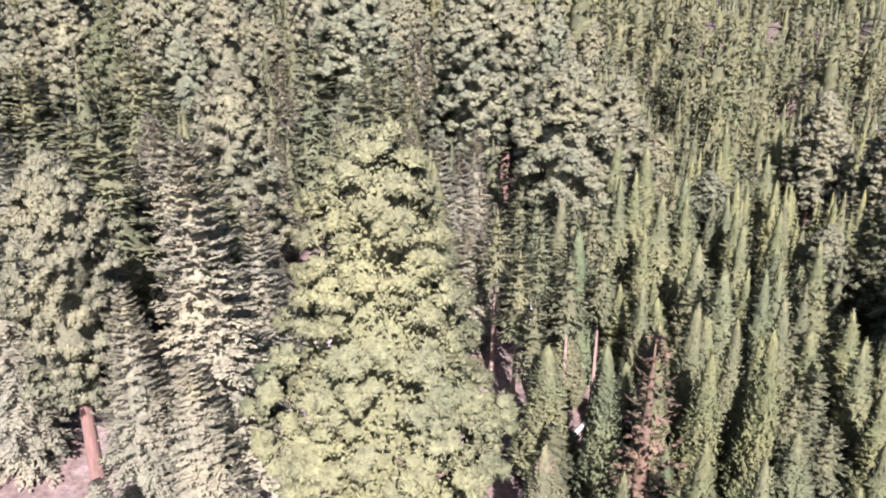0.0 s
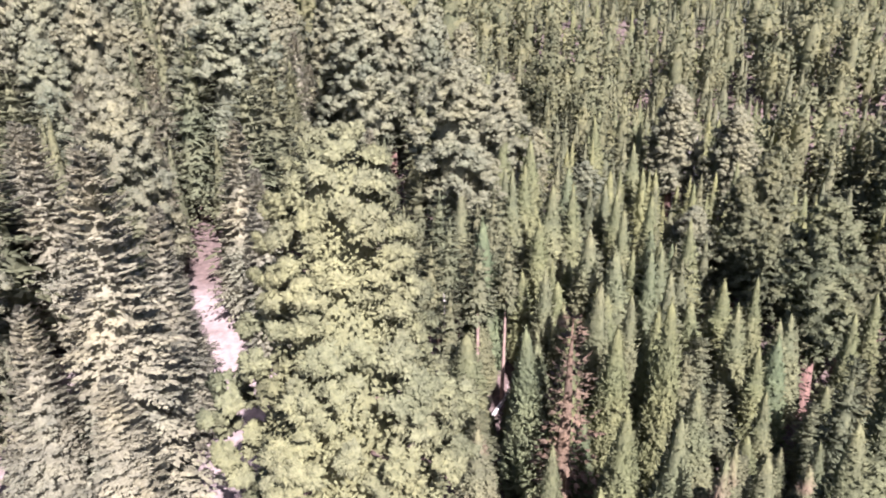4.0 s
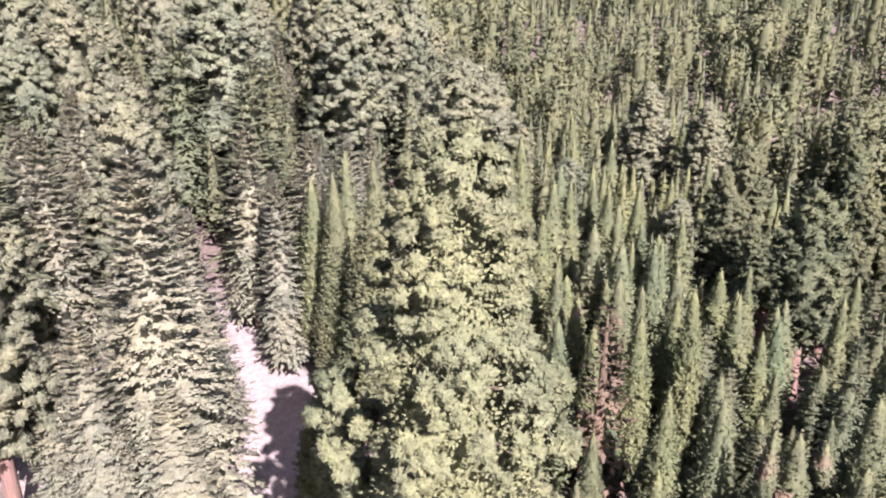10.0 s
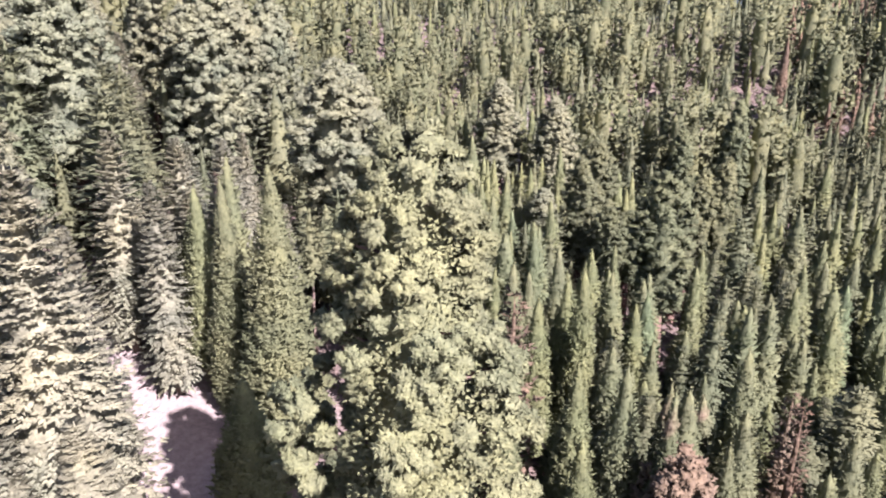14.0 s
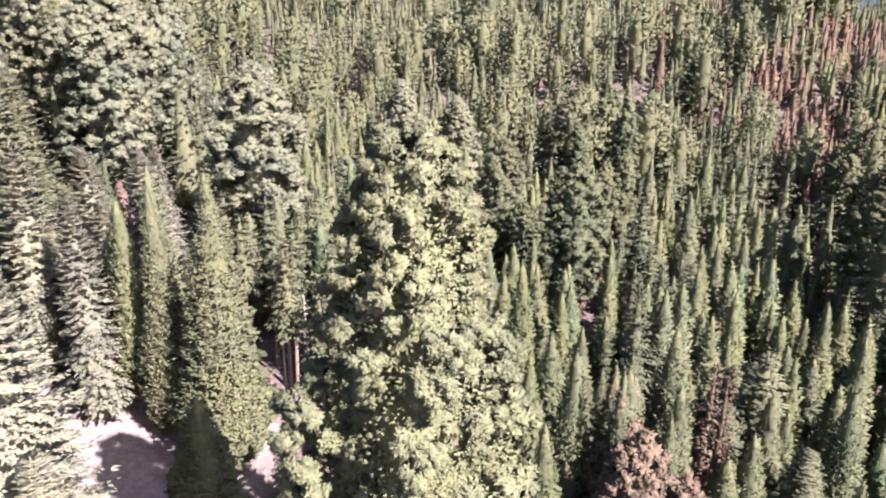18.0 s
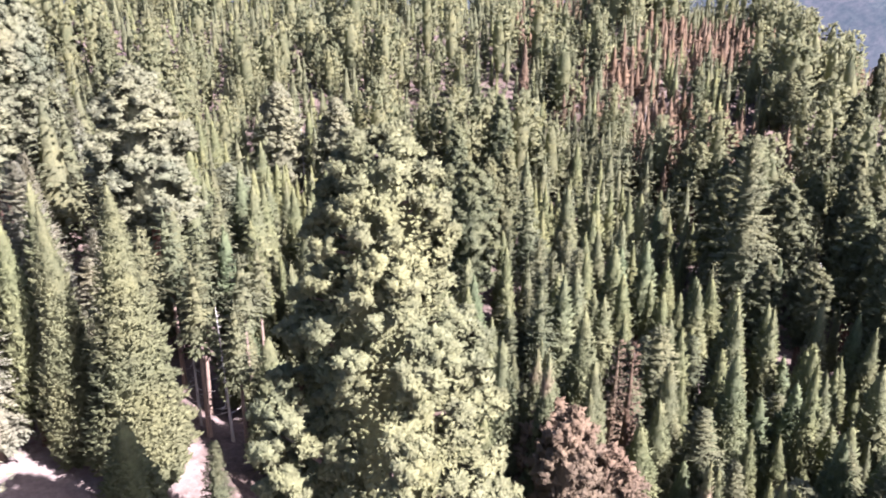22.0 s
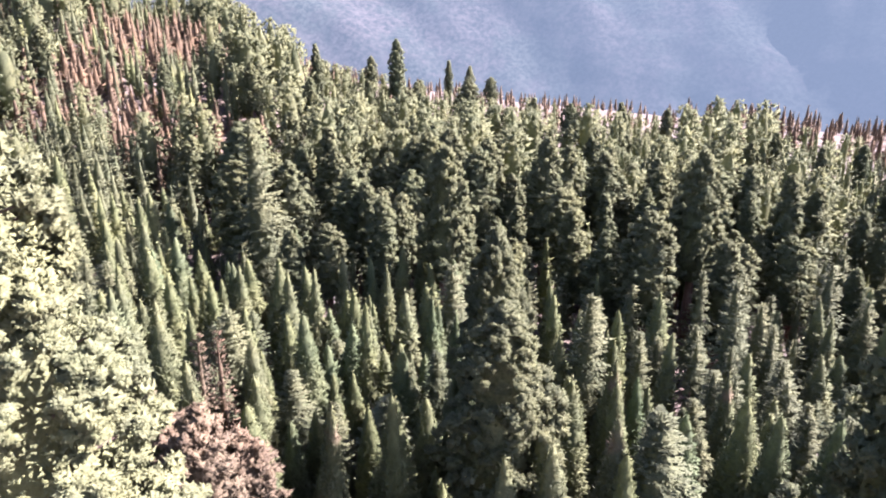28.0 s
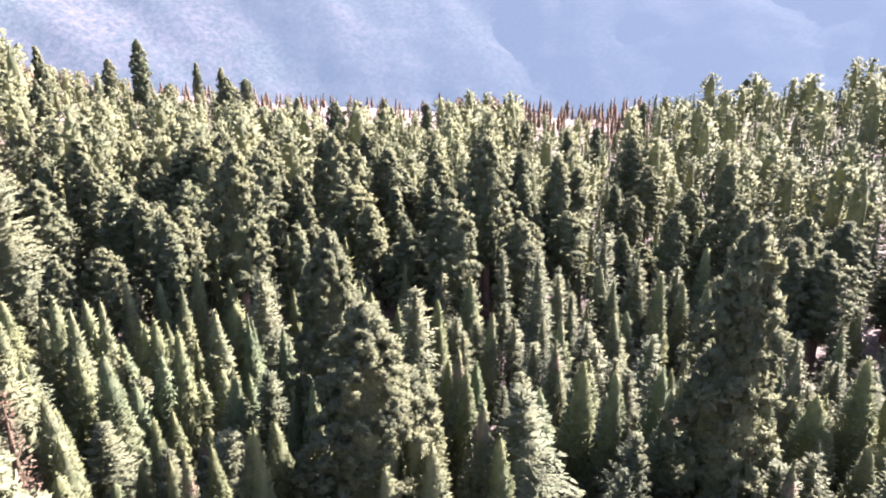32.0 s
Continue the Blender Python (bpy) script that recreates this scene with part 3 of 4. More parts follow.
def models():
    def put(key, ob):
        MODELS.setdefault(key, []).append(ob)

    for s in range(4):
        rng = np.random.default_rng(10 + s)
        t = Mesh()
        trunk_mesh(t, 34, 0.48, sides=7, rng=rng)
        put("fir", tree_thing("fir_tree", t, MAT["fir_bark"], fir_crown(rng, 35, 4.6 + 0.3 * s, 4 + 2 * s, 0.9, 12, 16, 0.92, 0.58), MAT["fir"],
                              "grey-green fir with tiered drooping boughs on the slope", "conifer", "firs of the forest"))
    for s in range(3):
        rng = np.random.default_rng(20 + s)
        t = Mesh()
        trunk_mesh(t, 50, 0.75, sides=9, rng=rng)
        put("bigfir", tree_thing("fir_tree", t, MAT["fir_bark"], fir_crown(rng, 52, 7.4, 3 + 2 * s, 0.85, 16, 30, 0.86, 0.6), MAT["pale_fir"],
                                 "large pale grey-green fir with tiered drooping boughs", "conifer", "firs of the forest"))
    rng = np.random.default_rng(25)
    t = Mesh()
    trunk_mesh(t, 50, 0.75, sides=9, rng=rng)
    put("greenfir", tree_thing("fir_tree", t, MAT["fir_bark"], fir_crown(rng, 52, 8.2, 5, 1.2, 12, 18, 1.1, 0.5), MAT["fir"],
                               "very tall broad dark green fir with long spreading boughs", "conifer", "firs of the forest"))
    for s in range(5):
        rng = np.random.default_rng(30 + s)
        t = Mesh()
        trunk_mesh(t, 24, 0.38, sides=7, rng=rng)
        put("cedar", tree_thing("cedar_tree", t, MAT["bark"], spire_crown(rng, 25, 3.3 + 0.35 * (s % 3), 1.5 + s, 170, 1, 20, 0.7, 0.54 + 0.06 * s), MAT["browned_cedar" if s == 3 else "cedar"],
                                "slender spire-shaped young conifer with yellow-green needles, partly browned" if s == 3 else "slender yellow-green spire-shaped young conifer on the slope",
                                "conifer", "young spires of the forest"))
    for s in range(2):
        rng = np.random.default_rng(40 + s)
        t = Mesh()
        trunk_mesh(t, 42, 0.8, sides=9, rng=rng)
        put("bigcedar", tree_thing("cedar_tree", t, MAT["bark"], spire_crown(rng, 44, 6.0, 1.0, 420, 1, 22, 0.75, 0.7 + 0.06 * s), MAT["cedar"],
                                   "tall full cone-shaped conifer with yellow-green foliage to the ground", "conifer", "young spires of the forest"))
    for s in range(4):
        rng = np.random.default_rng(50 + s)
        t = Mesh()
        trunk_mesh(t, 45, 1.5, sides=10, rng=rng)
        put("sequoia", tree_thing("sequoia_tree", t, MAT["bark"], sequoia_crown(rng, 50, 5.8 + 0.5 * s, 11 + 2 * s, 150, 5, 18, 0.72, 2.3 + 0.5 * s, 1.35), MAT["sequoia"],
                                  "tall giant sequoia with clumped olive crown and rounded top", "sequoia", "sequoias of the grove"))
    for s in range(3):
        rng = np.random.default_rng(60 + s)
        t = Mesh()
        trunk_mesh(t, 48, 1.25, sides=10, rng=rng)
        put("old", tree_thing("sequoia_tree", t, MAT["bark"], sequoia_crown(rng, 54, 8.4, 12 + 2 * s, 170, 7, 20, 0.66, 2.6 + 0.6 * s, 1.6), MAT["old"],
                              "broad old giant sequoia with sunlit clumped pale olive crown", "sequoia", "sequoias of the grove"))
    rng = np.random.default_rng(66)
    t = Mesh()
    trunk_mesh(t, 48, 2.1, sides=12, rng=rng)
    put("tall", tree_thing("sequoia_tree", t, MAT["bright_bark"], sequoia_crown(rng, 54, 8.0, 24, 130, 7, 20, 0.68, 3.0, 1.6), MAT["old"],
                           "old giant sequoia with bare cinnamon-red trunk under a high crown", "sequoia", "sequoias of the grove"))
    rng = np.random.default_rng(64)
    t = Mesh()
    trunk_mesh(t, 46, 1.3, sides=10, rng=rng)
    put("dome", tree_thing("sequoia_tree", t, MAT["bark"], sequoia_crown(rng, 54, 8.6, 7, 230, 6, 22, 0.55, 3.4, 1.45), MAT["sequoia"],
                           "full dome-topped giant sequoia with fine dense olive foliage", "sequoia", "sequoias of the grove"))
    rng = np.random.default_rng(67)
    t = Mesh()
    trunk_mesh(t, 48, 1.15, sides=12, rng=rng)
    put("high", tree_thing("sequoia_tree", t, MAT["bright_bark"], sequoia_crown(rng, 54, 8.0, 23, 130, 7, 20, 0.68, 3.0, 1.6), MAT["old"],
                           "old giant sequoia with narrow red trunk under a broad high crown", "sequoia", "sequoias of the grove"))
    for s in range(2):
        rng = np.random.default_rng(90 + s)
        t = Mesh()
        trunk_mesh(t, 34, 0.42, sides=7, rng=rng)
        put("bare", tree_thing("fir_tree", t, MAT["fir_bark"], fir_crown(rng, 35, 3.2, 19 + 3 * s, 1.1, 8, 8, 1.1, 0.5), MAT["fir"],
                               "thin fir with bare dark trunk and a short crown", "conifer", "firs of the forest"))
    for s in range(2):
        rng = np.random.default_rng(70 + s)
        t = Mesh()
        trunk_mesh(t, 24, 0.4, sides=7, rng=rng)
        put("dead", tree_thing("dead_conifer", t, MAT["fir_bark"], spire_crown(rng, 25, 3.1, 3, 100, 1, 14, 0.8, 0.75) if s == 0 else fir_crown(rng, 25, 3.6, 3, 1.1, 7, 7, 1.0, 0.3), MAT["dead"],
                                "dead conifer with dry reddish-brown needles", "dead tree", "dead conifers of the forest"))
    for s in range(2):
        rng = np.random.default_rng(76 + s)
        t = Mesh()
        trunk_mesh(t, 23, 0.5, sides=7, rng=rng)
        put("deaddome", tree_thing("dead_conifer", t, MAT["fir_bark"], sequoia_crown(rng, 25, 4.4, 3, 95, 5, 16, 0.5, 3.2, 1.0), MAT["dead"],
                                   "rounded dead conifer with dry pinkish-brown needles", "dead tree", "dead conifers of the forest"))
    for s in range(2):
        rng = np.random.default_rng(80 + s)
        t = Mesh()
        trunk_mesh(t, 24, 0.27, sides=7, rng=rng)
        root = new("dead_snag")
        for k in range(26):
            c = Mesh()
            z, az = 5 + 18.5 * (k + rng.random()) / 26, rng.uniform(0, 6.283)
            ln = (1 - z / 26) * rng.uniform(1.2, 4.6)
            limb(c, (0, 0, z), (np.cos(az) * ln, np.sin(az) * ln, z - rng.uniform(-0.2, 0.7) * ln), 0.09, 0.02, 4)
            c.link("branch", MAT["grey_wood"], root)
        t.link("trunk", MAT["grey_wood"], root, smooth=True)
        put("snag", tagged(root, "bare grey dead snag with short broken branches", "dead tree", "grey snags"))


def light_models():
    """Plainer copies of the kinds for the middle distance."""
    for s in range(4):
        rng = np.random.default_rng(110 + s)
        t = Mesh()
        trunk_mesh(t, 34, 0.48, sides=5, rng=rng)
        MODELS.setdefault("fir_light", []).append(tree_thing("fir_tree", t, MAT["fir_bark"], fir_crown(rng, 35, 4.6 + 0.2 * s, 4 + 2 * s, 1.2, 10, 9, 1.25, 0.6), MAT["fir"],
                          "grey-green fir with tiered drooping boughs on the slope", "conifer", "firs of the forest"))
        t = Mesh()
        trunk_mesh(t, 24, 0.38, sides=5, rng=rng)
        MODELS.setdefault("cedar_light", []).append(tree_thing("cedar_tree", t, MAT["bark"], spire_crown(rng, 25, 3.3 + 0.4 * (s % 2), 1.5 + s, 60, 1, 16, 1.1, 0.54 + 0.07 * s), MAT["cedar"],
                          "slender yellow-green spire-shaped young conifer on the slope", "conifer", "young spires of the forest"))
        t = Mesh()
        trunk_mesh(t, 45, 1.5, sides=7, rng=rng)
        MODELS.setdefault("sequoia_light", []).append(tree_thing("sequoia_tree", t, MAT["bark"], sequoia_crown(rng, 50, 5.8 + 0.5 * s, 9 + 3 * s, 105, 4, 14, 0.95, 2.3 + 0.5 * s, 1.55), MAT["sequoia"],
                          "tall giant sequoia with clumped olive crown and rounded top", "sequoia", "sequoias of the grove"))


models()
light_models()
BASE_H = {"tall": 54.0, "greenfir": 52.0, "dome": 54.0, "high": 54.0, "bare": 35.0, "bigcedar": 44.0, "deaddome": 25.0, "old": 54.0, "bigfir": 52.0, "fir": 35.0, "cedar": 25.0, "sequoia": 50.0, "dead": 25.0, "snag": 24.0}
PLANTED = []
plant_rng = random.Random(5)


def plant(kind, x, y, h, spread=1.0, lean=0.0):
    """Stand one tree of that kind and height on the ground."""
    far = math.hypot(x + 22, y + 30) > 108
    model = plant_rng.choice(MODELS[kind + "_light" if far and kind + "_light" in MODELS else kind])
    k = h / BASE_H[kind]
    wide = spread * k ** 0.6 * (plant_rng.uniform(0.85, 1.3) if kind in ("cedar", "fir") else plant_rng.uniform(0.95, 1.08))
    m = pose(x, y, ground_z(x, y) - 0.2, lean + plant_rng.gauss(0, 0.8), plant_rng.gauss(0, 0.8), plant_rng.uniform(0, 360)) @ Matrix.Diagonal((wide, wide, k, 1))
    PLANTED.append((x, y))
    return copy_thing(model, m)


# ---- the great sequoia that the camera circles ----
def profile(d):
    """Crown radius at d metres under the tip."""
    return np.interp(d, [0, 1.2, 4, 8, 10, 13, 18, 24, 32, 40, 46], [1.9, 3.0, 4.6, 5.7, 5.6, 7.1, 8.5, 10.2, 10.8, 9.2, 4.0])


def great_sequoia():
    root = new("great_sequoia")
    tagged(root, "huge old giant sequoia with sunlit clumped yellow-green crown", "sequoia")
    tip = 71.2
    rng = np.random.default_rng(7)
    t = Mesh()
    trunk_mesh(t, 64, 2.6, 0.06, 18, rng)
    t.link("trunk", MAT["old_bark"], root, smooth=True)
    # boughs: each a limb that ends in a billow of small clumps
    count = 225
    for i in range(count):
        d = 0.35 + 42.6 * ((i + 0.5) / count) ** 0.85
        az = i * 2.39996 + rng.uniform(-0.45, 0.45)
        reach = rng.uniform(0.95, 1.85) * (0.7 + 0.3 * min(1, d / 14))
        # a notch under the bough that stands apart
        notch = 0.62 if 17 < d < 31 and abs((az - 2.85 + math.pi) % (2 * math.pi) - math.pi) < 0.62 else 1.0
        rr = max(0.0, profile(d) * notch - reach * 0.9) * (rng.uniform(0.86, 1.08) if i % 4 else rng.uniform(0.55, 0.8))
        c = np.array([[np.cos(az) * rr, np.sin(az) * rr, tip - d]])
        m = Mesh()
        billows(m, rng, c, unit(np.array([[np.cos(az), np.sin(az), 0.35 + 1.2 * math.exp(-d / 3)]])), reach, 12, reach * 0.4, 56, 0.46, 0.8, (0.26, 0.44), 0.55)
        m.link("foliage_bough", MAT["main"], root, soft=True)
        if i % 3 == 0 and rr > 1.5:
            b = Mesh()
            limb(b, (0, 0, c[0, 2] - rr * 0.25), c[0], 0.10 + 0.03 * rr, 0.05)
            b.link("limb", MAT["old_bark"], root, smooth=True)
    # the sprays between the clumps
    inner = Mesh()
    zs = np.linspace(26, 68.6, 40)
    inner.add(*lathe(np.array([0.42 * profile(tip - z) for z in zs]), zs, 14, rng, 0.12))
    n = 13000
    d = 1.2 + 43 * rng.random(n) ** 0.75
    az = rng.uniform(0, 6.283, n)
    ph = rng.uniform(0, 6.283, 3)
    wob = 1 + 0.07 * np.sin(az * 3 + d * 0.8 + ph[0]) + 0.07 * np.sin(az * 5 - d * 1.3 + ph[1]) + 0.05 * np.sin(az * 9 + d * 2.4 + ph[2])
    cut = np.where((d > 17) & (d < 31) & (np.abs((az - 2.85 + math.pi) % (2 * math.pi) - math.pi) < 0.62), 0.66, 1.0)
    rad = profile(d) * wob * cut * (0.76 - 0.24 * rng.random(n) ** 1.5)
    e = unit(np.stack([np.cos(az), np.sin(az), np.full(n, 0.35)], 1))
    p = np.stack([np.cos(az) * rad, np.sin(az) * rad, tip - d], 1)
    ln = 0.5 * rng.uniform(0.6, 1.4, n)
    inner.add(*plumes(rng, p - e * 0.5 * ln[:, None], e * 0.7 + rng.normal(size=(n, 3)) * 0.55, e + rng.normal(size=(n, 3)) * 0.15, ln, ln * rng.uniform(0.2, 0.34, n), True))
    inner.link("inner_crown", MAT["main"], root, soft=True)
    # a bough that stands apart from the crown on the west side
    b = Mesh()
    limb(b, (0, 0, 40), (-7.4, 2.2, 47), 0.5, 0.15, 7)
    b.link("limb", MAT["old_bark"], root, smooth=True)
    for i in range(12):
        u = i / 12
        a = i * 2.4
        rr = 1.5 * math.sin(0.5 + 2.4 * u)
        m = Mesh()
        way = unit(np.array([[math.cos(a), math.sin(a), 0.5]]))
        billows(m, rng, np.array([[-8.9 + math.cos(a) * rr, 2.6 + math.sin(a) * rr, 51.6 - 10 * u]]), way, 1.1, 12, 0.46, 56, 0.46, 0.8, (0.26, 0.44), 0.55)
        m.link("foliage_bough", MAT["main"], root, soft=True)
    root.location = (0, 0, ground_z(0, 0))


great_sequoia()
PLANTED.append((0, 0))

# ---- trees ----
plant("old", -48.0, 41.7, 52.0, 0.90)
plant("bigfir", -26.9, 38.3, 55.9, 1.20)
plant("bigfir", -48.0, 81.0, 44.0, 1.15)
plant("bigfir", -33.0, 93.0, 38.2)
plant("bigfir", -10.5, 72.5, 38.0)
plant("high", 31.0, 96.0, 55.5, 1.35)
plant("old", 47.0, 209.0, 46.6)
plant("tall", -76.3, 198.2, 52.6, 1.05)
plant("greenfir", 171.0, 17.0, 63.5, 1.2)
plant("sequoia", 103.0, 68.0, 50.0, 1.25)
plant("dome", 41.5, -39.5, 52.0, 1.1)
plant("dome", 69.0, -42.0, 56.9, 0.85)
plant("sequoia", 22.0, -84.0, 62.5, 0.95)
plant("sequoia", 189.0, -179.0, 46.9, 1.20)
plant("sequoia", 151.0, -117.0, 64.7)
plant("sequoia", 242.0, -252.0, 50.1)
plant("sequoia", 230.0, -100.0, 34.7)
plant("sequoia", 350.0, -159.0, 54.0)
plant("sequoia", 404.0, -74.0, 56.3)
plant("sequoia", 470.0, -28.0, 64.5)
plant("sequoia", 339.0, 18.0, 45.2)
plant("sequoia", 196.0, 27.0, 58.9, 1.20)
plant("sequoia", 150.0, -39.0, 61.8)
plant("sequoia", 470.0, 100.0, 34.1)
plant("fir", 90.0, -66.0, 38.7)
plant("dead", 30.6, 29.8, 40.7, 1.15)
plant("dead", 68.0, 10.0, 33.3)
plant("dead", 63.0, 5.0, 36.6, 0.80)
plant("deaddome", 33.0, 0.0, 37.6, 1.15)
plant("deaddome", 39.0, -4.0, 32.0, 1.20)
plant("deaddome", 41.0, 6.0, 32.5, 1.35)
plant("cedar", 85.0, 31.0, 35.3)
plant("bigcedar", 3.6, 55.0, 48.0, 1.18)
plant("bigcedar", -1.5, 64.0, 41.5, 0.92)
plant("cedar", -5.0, 75.0, 30.0, 1.40)
plant("cedar", 26.0, 62.0, 24.3, 1.20)
plant("old", -33.2, 79.8, 52.0)
plant("old", -54.8, 148.8, 55.0)
plant("sequoia", -90.9, 154.5, 50.0)
plant("old", 9.4, 165.7, 50.0)
plant("old", 35.3, 209.6, 50.0)
plant("sequoia", 143.8, 346.8, 52.0)
plant("fir", -78.3, 141.4, 43.8, 1.45)
plant("fir", -69.5, 134.0, 40.0, 1.45)
plant("fir", -29.9, 136.1, 47.5, 1.45)
plant("fir", -12.3, 114.1, 47.5, 1.45)
plant("fir", -5.7, 153.3, 35.0)
plant("fir", -31.0, 58.0, 45.0, 1.45)
plant("fir", -55.7, 74.9, 45.0, 1.45)
plant("fir", 2.8, 225.8, 32.0)
plant("fir", 15.3, 159.4, 30.0)
plant("fir", 21.9, 96.7, 34.0)
plant("snag", 17.6, 63.6, 22.0)
plant("cedar", 29.0, 67.8, 34.8)
plant("cedar", 54.3, 147.5, 37.7)
plant("cedar", 43.1, 96.7, 34.8)
plant("cedar", 56.5, 123.7, 34.8)
plant("cedar", 112.8, 211.5, 37.7)
plant("cedar", 56.6, 94.4, 34.8)
plant("cedar", 140.7, 232.7, 34.8)
plant("cedar", 89.7, 117.0, 34.8)
plant("cedar", 83.5, 87.9, 34.8)
plant("cedar", 151.3, 186.1, 34.8)
plant("cedar", 143.7, 160.1, 34.8)
plant("cedar", 192.5, 215.0, 34.8)
plant("fir", -61.4, 77.6, 45.0, 1.45)
plant("fir", -95.9, 120.9, 45.0, 1.45)
plant("cedar", -4.3, 71.4, 37.7)
plant("cedar", 2.4, 76.5, 40.6)
plant("fir", -9.0, 123.1, 42.5, 1.45)
plant("old", 20.8, 164.7, 52.0)
plant("cedar", 58.8, 136.6, 34.8)
plant("cedar", 124.0, 233.1, 34.8)
plant("cedar", 134.3, 215.8, 34.8)
plant("cedar", 87.1, 114.5, 31.9)
plant("cedar", 70.2, 77.2, 31.9)
plant("cedar", 78.0, 60.1, 29.0)
plant("cedar", 62.9, 33.3, 20.3)
plant("cedar", 66.3, 30.6, 20.3)
plant("fir", 59.6, 84.8, 24.0)
plant("sequoia", 41.3, 180.1, 50.0)
plant("sequoia", 12.8, 187.4, 50.0)
plant("fir", -13.8, 104.5, 45.0, 1.45)
plant("cedar", 138.1, 247.5, 34.8)
plant("cedar", 153.8, 252.5, 34.8)
plant("cedar", 143.2, 215.5, 34.8)
plant("cedar", 69.4, 93.6, 31.9)
plant("cedar", 86.5, 78.2, 23.2)
plant("fir", 134.6, 66.3, 26.0)
plant("cedar", 132.5, 39.5, 31.9)
plant("fir", 103.7, 15.4, 24.0)
plant("cedar", 173.7, 78.6, 34.8)
plant("cedar", 179.5, 58.7, 34.8)
plant("cedar", 205.7, 179.2, 34.8)
plant("cedar", 188.6, 206.9, 34.8)
plant("cedar", 169.7, 195.9, 34.8)
plant("cedar", 171.6, 215.4, 34.8)
plant("cedar", 213.5, 137.9, 34.8)
plant("cedar", 238.2, 131.3, 34.8)
plant("fir", 207.4, 57.6, 28.0)
plant("fir", 250.4, 104.8, 30.0)
plant("old", 70.2, 263.3, 48.0)
plant("old", 24.5, 163.3, 45.0)
plant("cedar", 67.8, 36.9, 26.1)
plant("cedar", 78.5, 19.1, 23.2)
plant("cedar", 120.7, 13.8, 20.3)
plant("cedar", 89.4, -3.1, 31.9)
plant("cedar", 139.8, 8.9, 23.2)
plant("cedar", 120.4, -2.3, 26.1)
plant("cedar", 137.4, -0.5, 26.1)
plant("cedar", 107.5, -14.8, 31.9)
plant("sequoia", 252.5, 41.1, 48.0)
plant("sequoia", 249.0, 60.4, 42.0)
plant("sequoia", 368.3, 171.5, 44.0)
plant("sequoia", 322.8, 174.1, 40.0)
plant("dead", 311.8, 188.6, 52.0)
plant("fir", 139.6, 67.9, 24.0)
plant("cedar", 157.5, 61.3, 31.9)
plant("cedar", 145.1, 45.8, 34.8)
plant("cedar", 198.7, 55.0, 29.0)
plant("cedar", 151.7, 32.5, 26.1)
plant("cedar", 161.3, 27.4, 20.3)
plant("cedar", 166.1, 21.5, 23.2)
plant("fir", 108.2, 37.9, 22.0)
plant("cedar", 249.8, 163.5, 34.8)
plant("cedar", 229.0, 138.7, 34.8)
plant("cedar", 229.8, 107.1, 34.8)
plant("cedar", 204.4, 115.9, 34.8)
plant("snag", 328.6, 118.6, 22.0)
plant("cedar", 69.3, 25.8, 26.1)
plant("cedar", 121.8, 35.4, 34.8)
plant("fir", 156.9, 72.3, 22.0)
plant("cedar", 134.6, 50.8, 31.9)
plant("fir", 103.7, 7.8, 26.0)
plant("cedar", 101.7, -0.8, 37.7)
plant("cedar", 125.2, -2.4, 31.9)
plant("cedar", 123.9, -11.5, 26.1)
plant("cedar", 113.8, -23.4, 23.2)
plant("fir", 133.2, -28.8, 24.0)
plant("cedar", 158.2, -32.9, 26.1)
plant("sequoia", 264.9, 70.0, 40.0)
plant("sequoia", 352.5, 100.5, 40.0)
plant("sequoia", 370.9, 56.7, 44.0)
plant("sequoia", 476.3, 29.5, 48.0)
plant("sequoia", 369.2, 22.1, 44.0)
plant("sequoia", 478.0, -9.5, 48.0)
plant("sequoia", 424.2, -40.9, 44.0)
plant("sequoia", 305.9, -18.2, 42.0)
plant("sequoia", 304.2, 26.3, 42.0)
plant("sequoia", 254.4, -43.1, 44.0)
plant("cedar", 265.9, 8.9, 31.9)
plant("cedar", 265.4, -11.4, 31.9)
plant("cedar", 253.9, -20.5, 34.8)
plant("cedar", 163.9, 36.1, 23.2)
plant("cedar", 149.0, 22.8, 23.2)
plant("fir", 250.8, 142.4, 30.0)
plant("cedar", 63.5, -10.5, 23.2)
plant("cedar", 76.2, -21.9, 20.3)
plant("cedar", 58.3, -7.2, 23.2)
plant("sequoia", 448.1, 49.0, 46.0)
plant("sequoia", 379.3, 52.4, 44.0)
plant("sequoia", 670.3, -82.1, 45.0)
plant("sequoia", 621.1, -98.4, 46.0)
plant("sequoia", 607.8, -117.2, 40.0)
plant("sequoia", 452.8, -45.0, 42.0)
plant("sequoia", 447.1, -189.5, 48.0)
plant("sequoia", 439.3, -150.3, 44.0)
plant("sequoia", 464.8, -233.5, 44.0)
plant("sequoia", 453.8, -126.5, 44.0)
plant("sequoia", 315.0, -108.4, 46.0)
plant("sequoia", 308.2, -56.8, 44.0)
plant("sequoia", 239.2, -46.7, 48.0)
plant("sequoia", 220.6, -59.8, 46.0)
plant("sequoia", 213.2, -69.4, 44.0)
plant("sequoia", 271.5, -128.5, 46.0)
plant("sequoia", 314.4, -130.5, 44.0)
plant("sequoia", 204.6, -121.8, 42.0)
plant("sequoia", 163.8, -110.9, 46.0)
plant("sequoia", 257.2, -172.5, 50.0)
plant("sequoia", 277.2, -168.7, 44.0)
plant("sequoia", 329.0, -228.1, 44.0)
plant("sequoia", 369.8, -267.7, 44.0)
plant("sequoia", 291.3, -247.3, 48.0)
plant("sequoia", 332.0, -298.0, 44.0)
plant("sequoia", 268.2, -275.0, 50.0)
